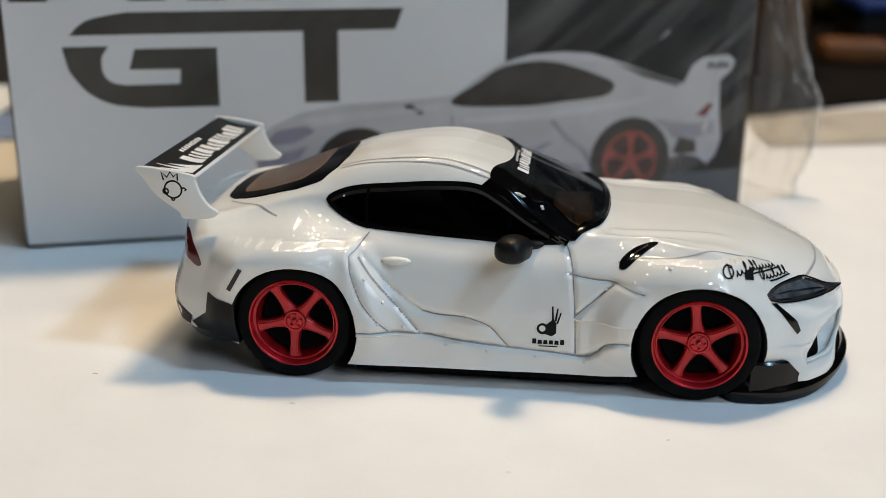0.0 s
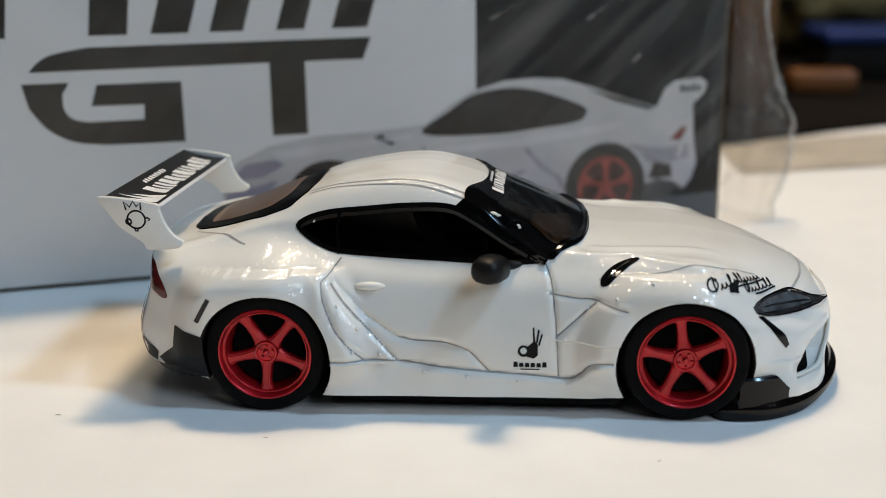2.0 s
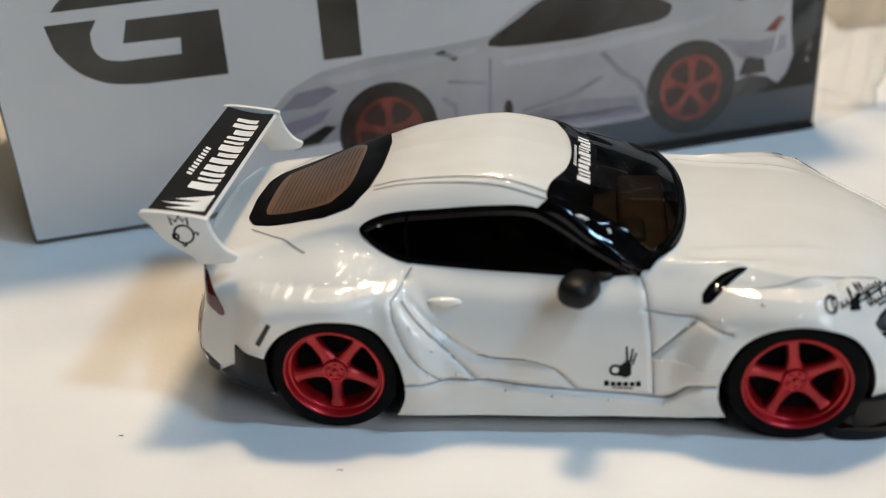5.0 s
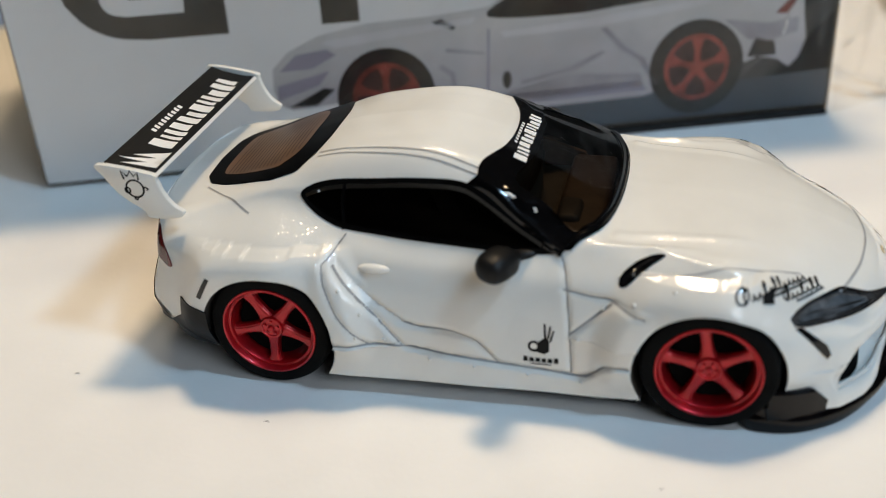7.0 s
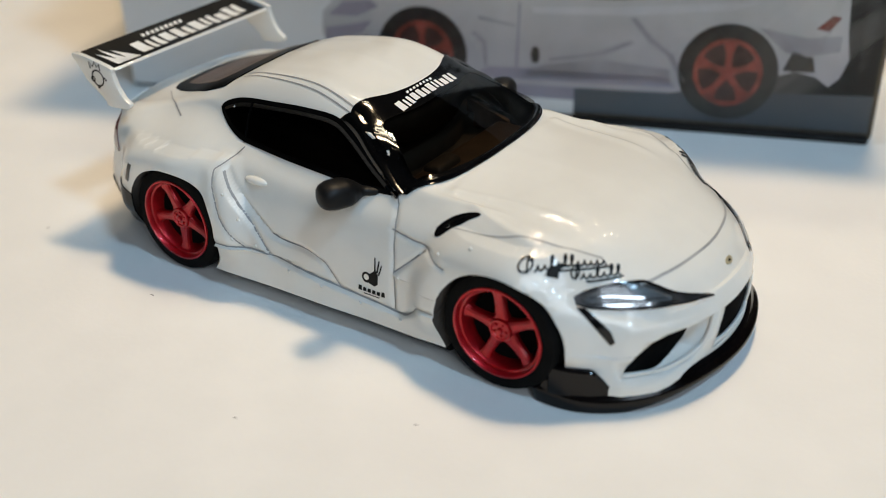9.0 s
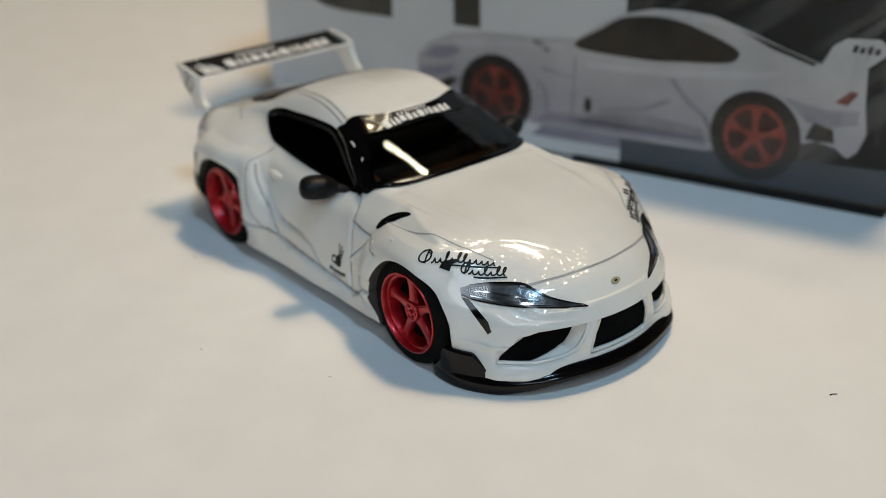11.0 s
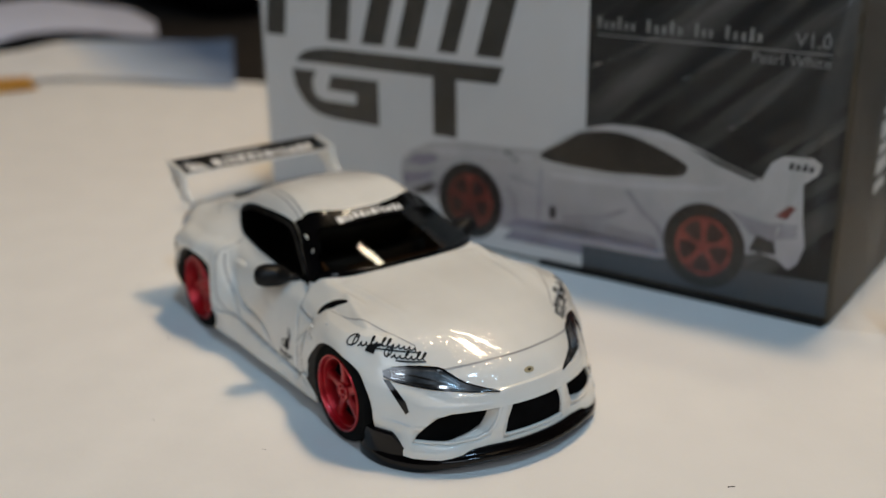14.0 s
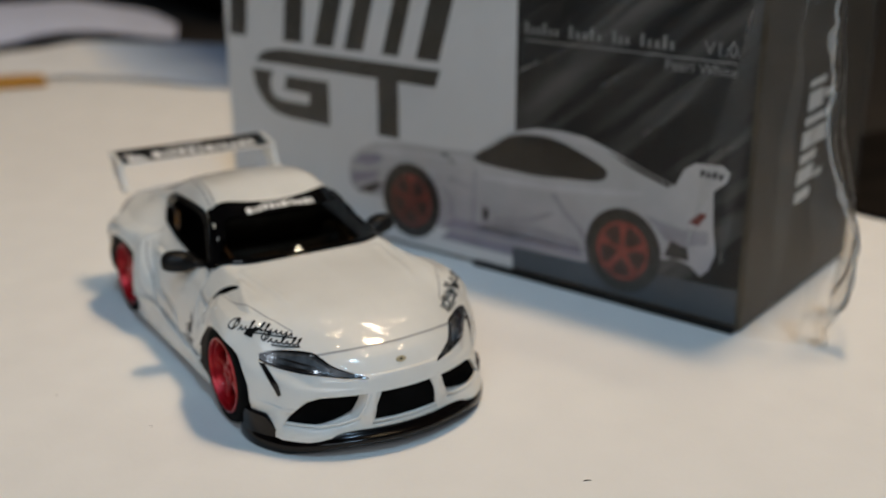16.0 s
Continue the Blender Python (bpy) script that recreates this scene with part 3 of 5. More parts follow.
# rear wing
WING_Y = 1.215
END = [(-3.51, 1.97), (-2.985, 1.905), (-2.94, 1.84), (-2.90, 1.72), (-2.82, 1.60), (-2.73, 1.535), (-2.80, 1.475), (-3.07, 1.46), (-3.12, 1.53), (-3.33, 1.68), (-3.45, 1.84)]
wing = part("rear_wing", prism_bm([(-3.47, 1.965), (-3.35, 1.92), (-3.15, 1.875), (-2.98, 1.87), (-2.96, 1.845), (-3.15, 1.845), (-3.36, 1.885), (-3.48, 1.94)], "y", -WING_Y, WING_Y, 0.008), PAINT, car, "white rear wing with black printed top")
for s in (-1, 1):
    part("end_plate", prism_bm([(p.x, p.y) for p in smooth_path([(a, b, 0) for a, b in END], 44, True)], "y", s * WING_Y - 0.03, s * WING_Y + 0.03, 0.01), PAINT, wing)

# chassis under the body
chassis = part("chassis", prism_bm([(-2.42, -1.12), (-1.46, -1.12), (-1.34, -1.40), (1.34, -1.40), (1.46, -1.12), (2.42, -1.12), (2.42, 1.12), (1.46, 1.12), (1.34, 1.40), (-1.34, 1.40), (-1.46, 1.12), (-2.42, 1.12)], "z", 0.05, 0.20, 0.01), RUBBER, car, "black plastic chassis")

SIDE, TOP, FRONT, CORNER = (0, 1, 0), (0, 0, -1), (-1, 0, 0), (-0.62, 0.62, -0.42)


def side_points(pairs):
    return [(x, -1.4, z) for x, z in pairs]


def top_points(pairs):
    return [(x, y, 1.5) for x, y in pairs]


def both_sides(name, make, mat, label="", parent=None, angle=35):
    """The same part on the near flank and, mirrored, on the far one."""
    for s in (-1, 1):
        bm = make()
        part(name, mirrored(bm) if s > 0 else bm, mat, parent or car, label, angle=angle)


# glass house

def frame_bm(outer, inner, way, lift, tree=None):
    """A closed band between two outlines with as many points each."""
    w, _, _ = plane_of(way)
    bm = bmesh.new()
    rows = []
    for t in (0.0, 0.34, 0.67, 1.0):
        rows.append([bm.verts.new(on_shell(tree or SHELL, Vector(a).lerp(Vector(b), t), w, lift)) for a, b in zip(outer, inner)])
    n = len(rows[0])
    for a, b in zip(rows, rows[1:]):
        for k in range(n):
            bm.faces.new((a[k], a[(k + 1) % n], b[(k + 1) % n], b[k]))
    for f in bm.faces:
        f.normal_update()
    bmesh.ops.reverse_faces(bm, faces=[f for f in bm.faces if f.normal.dot(w) > 0])
    bmesh.ops.solidify(bm, geom=bm.faces[:], thickness=0.012)
    return bm


OUTER = even_outline(rounded(WINDOW, 90), 120)
both_sides("window_frame", lambda: frame_bm(side_points(OUTER), side_points(inset(OUTER, 0.04)), SIDE, 0.008), REAR_BLACK, "gloss black side window surround")
both_sides("side_window", lambda: patch_bm([side_points(inset(OUTER, 0.035))], SIDE, 0.002), SIDE_GLASS, "dark tinted side window")
both_sides("window_bar", lambda: ribbon_bm([side_points([(-1.28, 1.40), (-1.31, 1.6), (-1.29, 1.79)])], SIDE, 0.03, 0.006), BLACK)

SCREEN = [(0.08, 0.0), (0.035, -0.40), (-0.11, -0.83), (0.16, -0.95), (0.66, -1.15), (0.80, -1.095), (0.945, -0.94), (1.065, -0.54), (1.10, 0.0), (1.065, 0.54), (0.945, 0.94), (0.80, 1.095), (0.66, 1.15), (0.16, 0.95), (-0.11, 0.83), (0.035, 0.40)]
part("screen_frame", frame_bm(top_points(even_outline(rounded(SCREEN, 128), 160)), top_points(inset(even_outline(rounded(PANE, 128), 160), -0.025)), TOP, 0.014), BLACK, car, "gloss black windscreen surround and sun strip")
pane = patch_bm([top_points(rounded(PANE, 96))], TOP, 0.012)
for v in pane.verts:
    v.co.z = screen_z(v.co.x, v.co.y) + 0.012
part("windscreen", pane, GLASS, car, "tinted clear windscreen")
# the raised pillars beside the windscreen
def tube_bm(points, radius, n=8):
    bm = bmesh.new()
    rows = []
    for k, p in enumerate(points):
        d = (points[min(k + 1, len(points) - 1)] - points[max(k - 1, 0)]).normalized()
        a = d.cross(Vector((0, 0, 1))).normalized()
        b = a.cross(d)
        r = radius * (0.6 if k in (0, len(points) - 1) else 1.0)
        rows.append([bm.verts.new(p + a * r * math.cos(w) + b * r * math.sin(w)) for w in np.linspace(0, 2 * math.pi, n, endpoint=False)])
    for a, b in zip(rows, rows[1:]):
        for k in range(n):
            bm.faces.new((a[k], a[(k + 1) % n], b[(k + 1) % n], b[k]))
    bm.faces.new(rows[0])
    bm.faces.new(rows[-1])
    bmesh.ops.recalc_face_normals(bm, faces=bm.faces[:])
    return bm


def shell_tube(points, radius, lift=0.0):
    return tube_bm([on_shell(SHELL, p, Vector((0, 0, -1)), lift) for p in smooth_path(points, 24)], radius)


def pillar_bm():
    """One smooth crowned strip from the roof's corner down to the foot of the windscreen."""
    bm = bmesh.new()
    knots = [((-0.03, -0.80), (-0.19, -0.90)), ((0.12, -0.87), (0.02, -0.95)), ((0.29, -0.95), (0.20, -1.02)), ((0.46, -1.03), (0.39, -1.09)), ((0.59, -1.095), (0.54, -1.145)), ((0.71, -1.14), (0.66, -1.185))]
    rails = []
    for t, crown in ((0.0, 0.010), (0.2, 0.020), (0.45, 0.042), (0.6, 0.042), (0.8, 0.024), (1.0, 0.004)):
        line = []
        for a, b in knots:
            x, y = a[0] + (b[0] - a[0]) * t, a[1] + (b[1] - a[1]) * t
            line.append(on_shell(SHELL, Vector((x, y, 2.2)), Vector((0, 0, -1)), crown))
        rails.append([bm.verts.new(p) for p in smooth_path(line, 24)])
    for a, b in zip(rails, rails[1:]):
        for k in range(len(a) - 1):
            bm.faces.new((a[k], a[k + 1], b[k + 1], b[k]))
    for f in bm.faces:
        f.normal_update()
    bmesh.ops.reverse_faces(bm, faces=[f for f in bm.faces if f.normal.z < 0])
    bmesh.ops.solidify(bm, geom=bm.faces[:], thickness=0.02)
    return bm


both_sides("pillar", pillar_bm, BLACK, "gloss black windscreen pillar", angle=60)

# interior under the glass
part("dashboard", box_bm(0.50, 0.95, -0.80, 0.80, 1.20, 1.36, 0.06, 3), DASH, car, "dark moulded dashboard")
part("cowl_rim", shell_tube([(0.70, -1.125, 1.4), (0.80, -1.06, 1.4), (0.915, -0.91, 1.45), (1.03, -0.54, 1.5), (1.065, 0.0, 1.5), (1.03, 0.54, 1.5), (0.915, 0.91, 1.45), (0.80, 1.06, 1.4), (0.70, 1.125, 1.4)], 0.032, 0.006), BLACK, car, "gloss black rounded cowl rim")
both_sides("door_card", lambda: prism_bm([(0.1, 1.20), (0.66, 1.20), (0.62, 1.36), (0.12, 1.52)], "y", -0.86, -0.80, 0.02), TAN, "brown moulded door card")
part("gauge_cowl", box_bm(0.52, 0.74, -0.62, -0.22, 1.28, 1.42, 0.06, 3), INTERIOR, car)
for s in (-1, 1):
    part("car_seat", prism_bm([(-0.10, 1.20), (-0.02, 1.45), (-0.30, 1.46), (-0.52, 1.74), (-0.64, 1.72), (-0.42, 1.20)], "y", s * 0.45 - 0.26, s * 0.45 + 0.26, 0.04), INTERIOR, car, "dark moulded seat")

# rear window with its louvred pane
REAR = [(-2.90, 0.0), (-2.87, -0.40), (-2.78, -0.55), (-2.60, -0.64), (-2.07, -0.79), (-1.80, -0.76), (-1.66, -0.60), (-1.60, -0.30), (-1.59, 0.0)]
REAR_PANE = [(-2.72, 0.0), (-2.70, -0.36), (-2.58, -0.48), (-2.10, -0.62), (-1.97, -0.58), (-1.86, -0.40), (-1.84, 0.0)]


def two_halves(pairs):
    return pairs + [(x, -y) for x, y in reversed(pairs[1:-1])]


part("rear_window", patch_bm([top_points(even_outline(two_halves(REAR), 90))], TOP, 0.012, thick=0.012), REAR_BLACK, car, "black edged rear window")
LOUVRE = material("dark_brown_louvre", (0.05, 0.026, 0.013), 0.4, spread=0.2)
rear_pane = part("rear_pane", patch_bm([top_points(rounded(two_halves(REAR_PANE), 56))], TOP, 0.016), material("brown_louvre_plastic", (0.17, 0.085, 0.036), 0.3, coat=0.2, spread=0.2, scale=300), car, "glossy brown ribbed rear pane")
for k in range(17):
    x = -2.62 + 0.045 * k
    wide = 0.47 + 0.14 * (k / 16) if k < 13 else 0.60 - 0.05 * (k - 12)
    part("louvre", ribbon_bm([[(x, -wide, 1.6), (x, wide, 1.6)]], TOP, 0.013, 0.021), LOUVRE, rear_pane)

# seams, flare edges, handles and slots on the flanks
for nm, lines in SEAMS.items():
    for line in lines:
        fine = smooth_path(side_points(line[2:] if nm == "flank_line" else line), 40)
        both_sides(nm, lambda: ribbon_bm([fine], SIDE, 0.014, 0.003), SEAM)
both_sides("bonnet_seam", lambda: ribbon_bm([smooth_path([(1.15, -1.30, 1.3), (1.5, -1.30, 1.33), (1.9, -1.26, 1.33), (2.3, -1.12, 1.25), (2.6, -0.95, 1.2)], 30)], TOP, 0.012, 0.003), SEAM)
part("nose_seam", ribbon_bm([smooth_path([(2.93, -0.90, 1.0), (3.02, -0.74, 1.0), (3.13, -0.45, 1.0), (3.19, 0, 1), (3.13, 0.45, 1), (3.02, 0.74, 1.0), (2.93, 0.90, 1.0)], 40)], TOP, 0.02, 0.004), SEAM, car)
both_sides("roof_groove", lambda: ribbon_bm([smooth_path([(-1.62, -0.60, 1.85), (-1.25, -0.655, 1.95), (-0.9, -0.70, 2.0), (-0.4, -0.755, 1.97), (-0.08, -0.79, 1.92)], 30)], TOP, 0.016, 0.004), SEAM)
both_sides("roof_groove", lambda: ribbon_bm([smooth_path([(-1.62, -0.66, 1.82), (-1.25, -0.71, 1.92), (-0.9, -0.755, 1.97), (-0.4, -0.81, 1.95), (-0.10, -0.84, 1.90)], 30)], TOP, 0.012, 0.004), SEAM)
both_sides("boot_seam", lambda: ribbon_bm([[(-2.78, -0.62, 1.47), (-2.50, -0.86, 1.46), (-2.19, -1.05, 1.46)]], TOP, 0.016, 0.004), SEAM)
def handle_bm():
    bm = bmesh.new()
    bmesh.ops.create_uvsphere(bm, u_segments=28, v_segments=14, radius=1)
    p = on_shell(SHELL, Vector((-0.96, 0, 1.155)), Vector((0, 1, 0)), 0.0)
    for v in bm.verts:
        v.co = (p.x + 0.145 * v.co.x, p.y + 0.05 * v.co.y, p.z + 0.042 * v.co.z)
    return bm


both_sides("door_handle", handle_bm, PAINT, "small raised white door handle")
both_sides("side_marker", lambda: patch_bm([side_points([(-2.43, 1.11), (-2.395, 1.09), (-2.53, 0.86), (-2.57, 0.88)])], SIDE, 0.008, thick=0.01), BLACK, "narrow black slot marker")
both_sides("fender_vent", lambda: patch_bm([smooth_path([(1.16, -1.34, 1.20), (1.18, -1.27, 1.27), (1.29, -1.19, 1.35), (1.43, -1.13, 1.39), (1.51, -1.13, 1.38), (1.41, -1.21, 1.33), (1.31, -1.30, 1.27), (1.22, -1.36, 1.20)], 40, True)], (-0.3, 0.6, -0.75), 0.006, 0.05, thick=0.008), BLACK, "black slanted fender vent")
both_sides("vent_strip", lambda: ribbon_bm([smooth_path([(1.23, -1.30, 1.25), (1.31, -1.235, 1.32), (1.42, -1.165, 1.37)], 12)], (-0.3, 0.6, -0.75), 0.018, 0.017, taper=True), CHROME)

# rivets along the bolted-on arches
dome = lathe_bm([(0.001, -0.018), (0.012, -0.014), (0.018, 0.0)], 10, closed=False)
RIVET = mesh_of(dome, "rivet", PAINT)
for x, z in ((-1.24, 1.02), (-1.06, 0.80), (-0.86, 0.56), (-1.10, 0.60), (-0.45, 0.40), (-0.05, 0.36), (0.42, 0.33), (0.88, 0.30), (1.05, 1.0), (0.84, 0.72), (1.30, 1.12), (1.62, 1.26)):
    for s in (-1, 1):
        p = on_shell(SHELL, Vector((x, 0, z)), Vector((0, 1, 0)), 0.002)
        if p:
            ob = new("rivet", RIVET)
            ob.parent = car
            ob.matrix_basis = Matrix.Translation((p.x * CM, p.y * CM * -s, p.z * CM)) @ Matrix.Diagonal((1, -s, 1, 1))

# head lamps
LAMP = [(2.49, -1.29, 0.98), (2.54, -1.21, 1.01), (2.69, -1.08, 1.04), (2.89, -0.86, 1.03), (3.0, -0.79, 0.99), (3.16, -0.69, 0.92), (3.39, -0.42, 0.83), (3.27, -0.65, 0.842), (3.12, -0.89, 0.872), (2.9, -1.11, 0.885), (2.67, -1.26, 0.905), (2.53, -1.31, 0.93)]
LENS = [(2.535, -1.255, 0.975), (2.69, -1.10, 1.02), (2.88, -0.89, 1.01), (2.99, -0.82, 0.965), (3.13, -0.74, 0.905), (3.16, -0.78, 0.885), (2.98, -0.98, 0.905), (2.80, -1.13, 0.915), (2.62, -1.25, 0.935)]
for s in (-1, 1):
    bm = patch_bm([LAMP], CORNER, 0.004, 0.05, thick=0.006)
    lamp = part("headlight", mirrored(bm) if s > 0 else bm, DARK_CHROME, car, "smoked headlight with chrome strip")
    for nm, bm, mat in (("reflector", patch_bm([LENS], CORNER, 0.009, 0.05), REFLECTOR), ("lens", patch_bm([LENS], CORNER, 0.016, 0.05), LAMP_GLASS), ("chrome_strip", ribbon_bm([[(2.60, -1.26, 0.925), (2.8, -1.14, 0.907), (3.0, -0.97, 0.897), (3.2, -0.72, 0.872)]], CORNER, 0.026, 0.018, taper=True), CHROME), ("upper_edge", ribbon_bm([smooth_path(LAMP[1:7], 30)], CORNER, 0.022, 0.017, taper=True), BLACK), ("lower_edge", ribbon_bm([smooth_path(LAMP[6:], 30)], CORNER, 0.014, 0.016), BLACK), ("inner_line", ribbon_bm([[(2.60, -1.20, 0.955), (2.75, -1.08, 0.955), (2.95, -0.93, 0.93), (3.12, -0.78, 0.895)]], CORNER, 0.018, 0.0185, taper=True), CHROME)):
        part(nm, mirrored(bm) if s > 0 else bm, mat, lamp)
both_sides("lamp_slash", lambda: patch_bm([[(2.53, -1.31, 0.90), (2.60, -1.28, 0.90), (2.85, -1.25, 0.73), (2.89, -1.24, 0.63), (2.86, -1.26, 0.60), (2.79, -1.29, 0.69)]], CORNER, 0.006, 0.05, thick=0.008), BLACK, "black slash under the headlight")
badge = part("badge", patch_bm([[(3.33, 0.062 * math.cos(a), 0.93 + 0.042 * math.sin(a)) for a in np.linspace(0, 2 * math.pi, 24, endpoint=False)]], (-0.8, 0, -0.6), 0.008, 0.03, thick=0.01), material("bright_badge_metal", (0.55, 0.47, 0.30), 0.3, metal=0.4, spread=0.1), car, "tiny oval chrome badge")
part("badge_face", patch_bm([[(3.33, 0.022 * math.cos(a), 0.93 + 0.013 * math.sin(a)) for a in np.linspace(0, 2 * math.pi, 20, endpoint=False)]], (-0.8, 0, -0.6), 0.011, 0.03), INK, badge)

# grille slats inside the intakes
for z in (0.42, 0.48, 0.54, 0.60):
    part("grille_slat", ribbon_bm([[(3.4, -0.36, z), (3.4, 0.36, z)]], FRONT, 0.012, -0.05), RUBBER, car)


def ring_tube_bm(points, radius, n=8):
    """A closed rounded rim through points on the nose."""
    bm = bmesh.new()
    rows = []
    for k, p in enumerate(points):
        d = (points[(k + 1) % len(points)] - points[k - 1]).normalized()
        a = d.cross(Vector((1, 0, 0))).normalized()
        b = a.cross(d)
        rows.append([bm.verts.new(p + a * radius * math.cos(w) + b * radius * math.sin(w)) for w in np.linspace(0, 2 * math.pi, n, endpoint=False)])
    for a, b in zip(rows, rows[1:] + rows[:1]):
        for k in range(n):
            bm.faces.new((a[k], a[(k + 1) % n], b[(k + 1) % n], b[k]))
    bmesh.ops.recalc_face_normals(bm, faces=bm.faces[:])
    return bm


for outline in (MID_INTAKE, SIDE_INTAKE, [(-y, z) for y, z in SIDE_INTAKE]):
    edge = [on_shell(SHELL, Vector((3.4, y, z)), Vector((-1, 0, 0)), -0.019) for y, z in even_outline(outline, 64)]
    part("intake_rim", ring_tube_bm(edge, 0.02, 12), PAINT, car)
    grille = patch_bm([[(3.4, y, z) for y, z in even_outline(outline, 64)]], FRONT, -0.04, 0.06)
    if outline is not MID_INTAKE:
        for v in grille.verts:
            v.co.x -= 0.17 * ease(1.25, 0.45, abs(v.co.y))
    part("grille", grille, DISC_BLACK, car, "matt black recessed grille")

# black splitter under the nose and blades at its corners
LIP = [(2.22, -1.45), (2.34, -1.53), (2.70, -1.49), (3.06, -1.27), (3.37, -0.93), (3.55, -0.47), (3.61, 0.0)]
LIP = LIP + [(x, -y) for x, y in reversed(LIP[:-1])]
BAND = [(2.28, -1.40), (2.40, -1.48), (2.62, -1.45), (2.93, -1.27), (3.20, -1.00), (3.40, -0.58), (3.50, 0.0)]
BAND = BAND + [(x, -y) for x, y in reversed(BAND[:-1])]


def plate_outline(pairs, n=64):
    return [(p.x, p.y) for p in smooth_path([(a, b, 0) for a, b in pairs], n)]


def slab_bm(low, high, steps):
    """A closed slab through outlines blended from a low one to a high one; steps are (share, height)."""
    bm = bmesh.new()
    rows = [[bm.verts.new((a[0] + (b[0] - a[0]) * t, a[1] + (b[1] - a[1]) * t, z)) for a, b in zip(low, high)] for t, z in steps]
    n = len(low)
    for a, b in zip(rows, rows[1:]):
        for k in range(n):
            bm.faces.new((a[k], a[(k + 1) % n], b[(k + 1) % n], b[k]))
    bm.faces.new(rows[0])
    bm.faces.new(rows[-1])
    bmesh.ops.recalc_face_normals(bm, faces=bm.faces[:])
    return bm


lip_slab = slab_bm(plate_outline(LIP), plate_outline(BAND), ((0.10, -0.02), (0.0, 0.0), (0.0, 0.06), (0.05, 0.085), (0.16, 0.105), (0.34, 0.125), (0.50, 0.155), (0.62, 0.195), (0.74, 0.222), (0.95, 0.236), (1.3, 0.236)))
for v in lip_slab.verts:
    v.co.z += 0.14 * ease(2.98, 3.56, v.co.x) * (1 - 0.88 * max(v.co.z, 0) / 0.236)
splitter = part("splitter", lip_slab, LIP_BLACK, car, "gloss black front splitter", angle=60)


def blade_bm():
    """An upright plate that follows the corner of the nose and steps down forwards."""
    bm = bmesh.new()
    rows = []
    for p, top in zip(smooth_path([(2.42, -1.515, 0), (2.58, -1.49, 0), (2.74, -1.425, 0), (2.85, -1.36, 0), (2.98, -1.275, 0)], 20), np.linspace(0, 1, 21)):
        z = 0.385 if top < 0.55 else 0.385 - 0.16 * ease(0.55, 0.98, top)
        rows.append([bm.verts.new((p.x + a, p.y + b, q)) for a, b, q in ((0.012, -0.012, 0.05), (0.008, -0.008, z - 0.02), (-0.01, 0.01, z), (-0.07, 0.07, z), (-0.10, 0.10, 0.05))])
    for a, b in zip(rows, rows[1:]):
        for k in range(5):
            bm.faces.new((a[k], a[(k + 1) % 5], b[(k + 1) % 5], b[k]))
    bm.faces.new(rows[0])
    bm.faces.new(rows[-1])
    bmesh.ops.recalc_face_normals(bm, faces=bm.faces[:])
    return bm


both_sides("splitter_blade", blade_bm, LIP_BLACK, "satin black corner blade", parent=splitter)

# tail: lamps, black corner and valance
both_sides("tail_lamp", lambda: patch_bm([smooth_path([(-3.12, -0.98, 1.34), (-3.04, -1.14, 1.30), (-2.95, -1.28, 1.18), (-2.89, -1.35, 1.04), (-2.93, -1.31, 1.02), (-3.03, -1.19, 1.10), (-3.13, -1.0, 1.19)], 28, True)], (0.72, 0.69, 0), 0.010, 0.03, thick=0.012), TAIL_RED, "dark red tail lamp")
both_sides("rear_corner", lambda: patch_bm([side_points([(-2.79, 0.79), (-2.50, 0.72), (-2.49, 0.24), (-2.62, 0.26), (-2.96, 0.34), (-3.02, 0.42), (-2.95, 0.48), (-2.82, 0.58)])], SIDE, 0.012, 0.06, thick=0.015), SATIN, "satin black rear bumper corner")
VAL = [(-2.50, -1.48), (-2.80, -1.41), (-3.06, -1.20), (-3.20, -0.90), (-3.28, -0.4), (-3.30, 0.0)]
part("rear_valance", prism_bm([(p.x, p.y) for p in smooth_path([(a, b, 0) for a, b in VAL + [(x, -y) for x, y in reversed(VAL[:-1])]], 40)], "z", 0.27, 0.46, 0.03), SATIN, car, "satin black rear valance")
both_sides("tail_edge", lambda: ribbon_bm([smooth_path([(-3.22, -0.85, 0.98), (-3.24, -1.0, 0.79), (-3.16, -1.18, 0.55), (-3.05, -1.30, 0.42)], 20)], (0.8, 0.6, 0), 0.14, 0.012), SATIN)

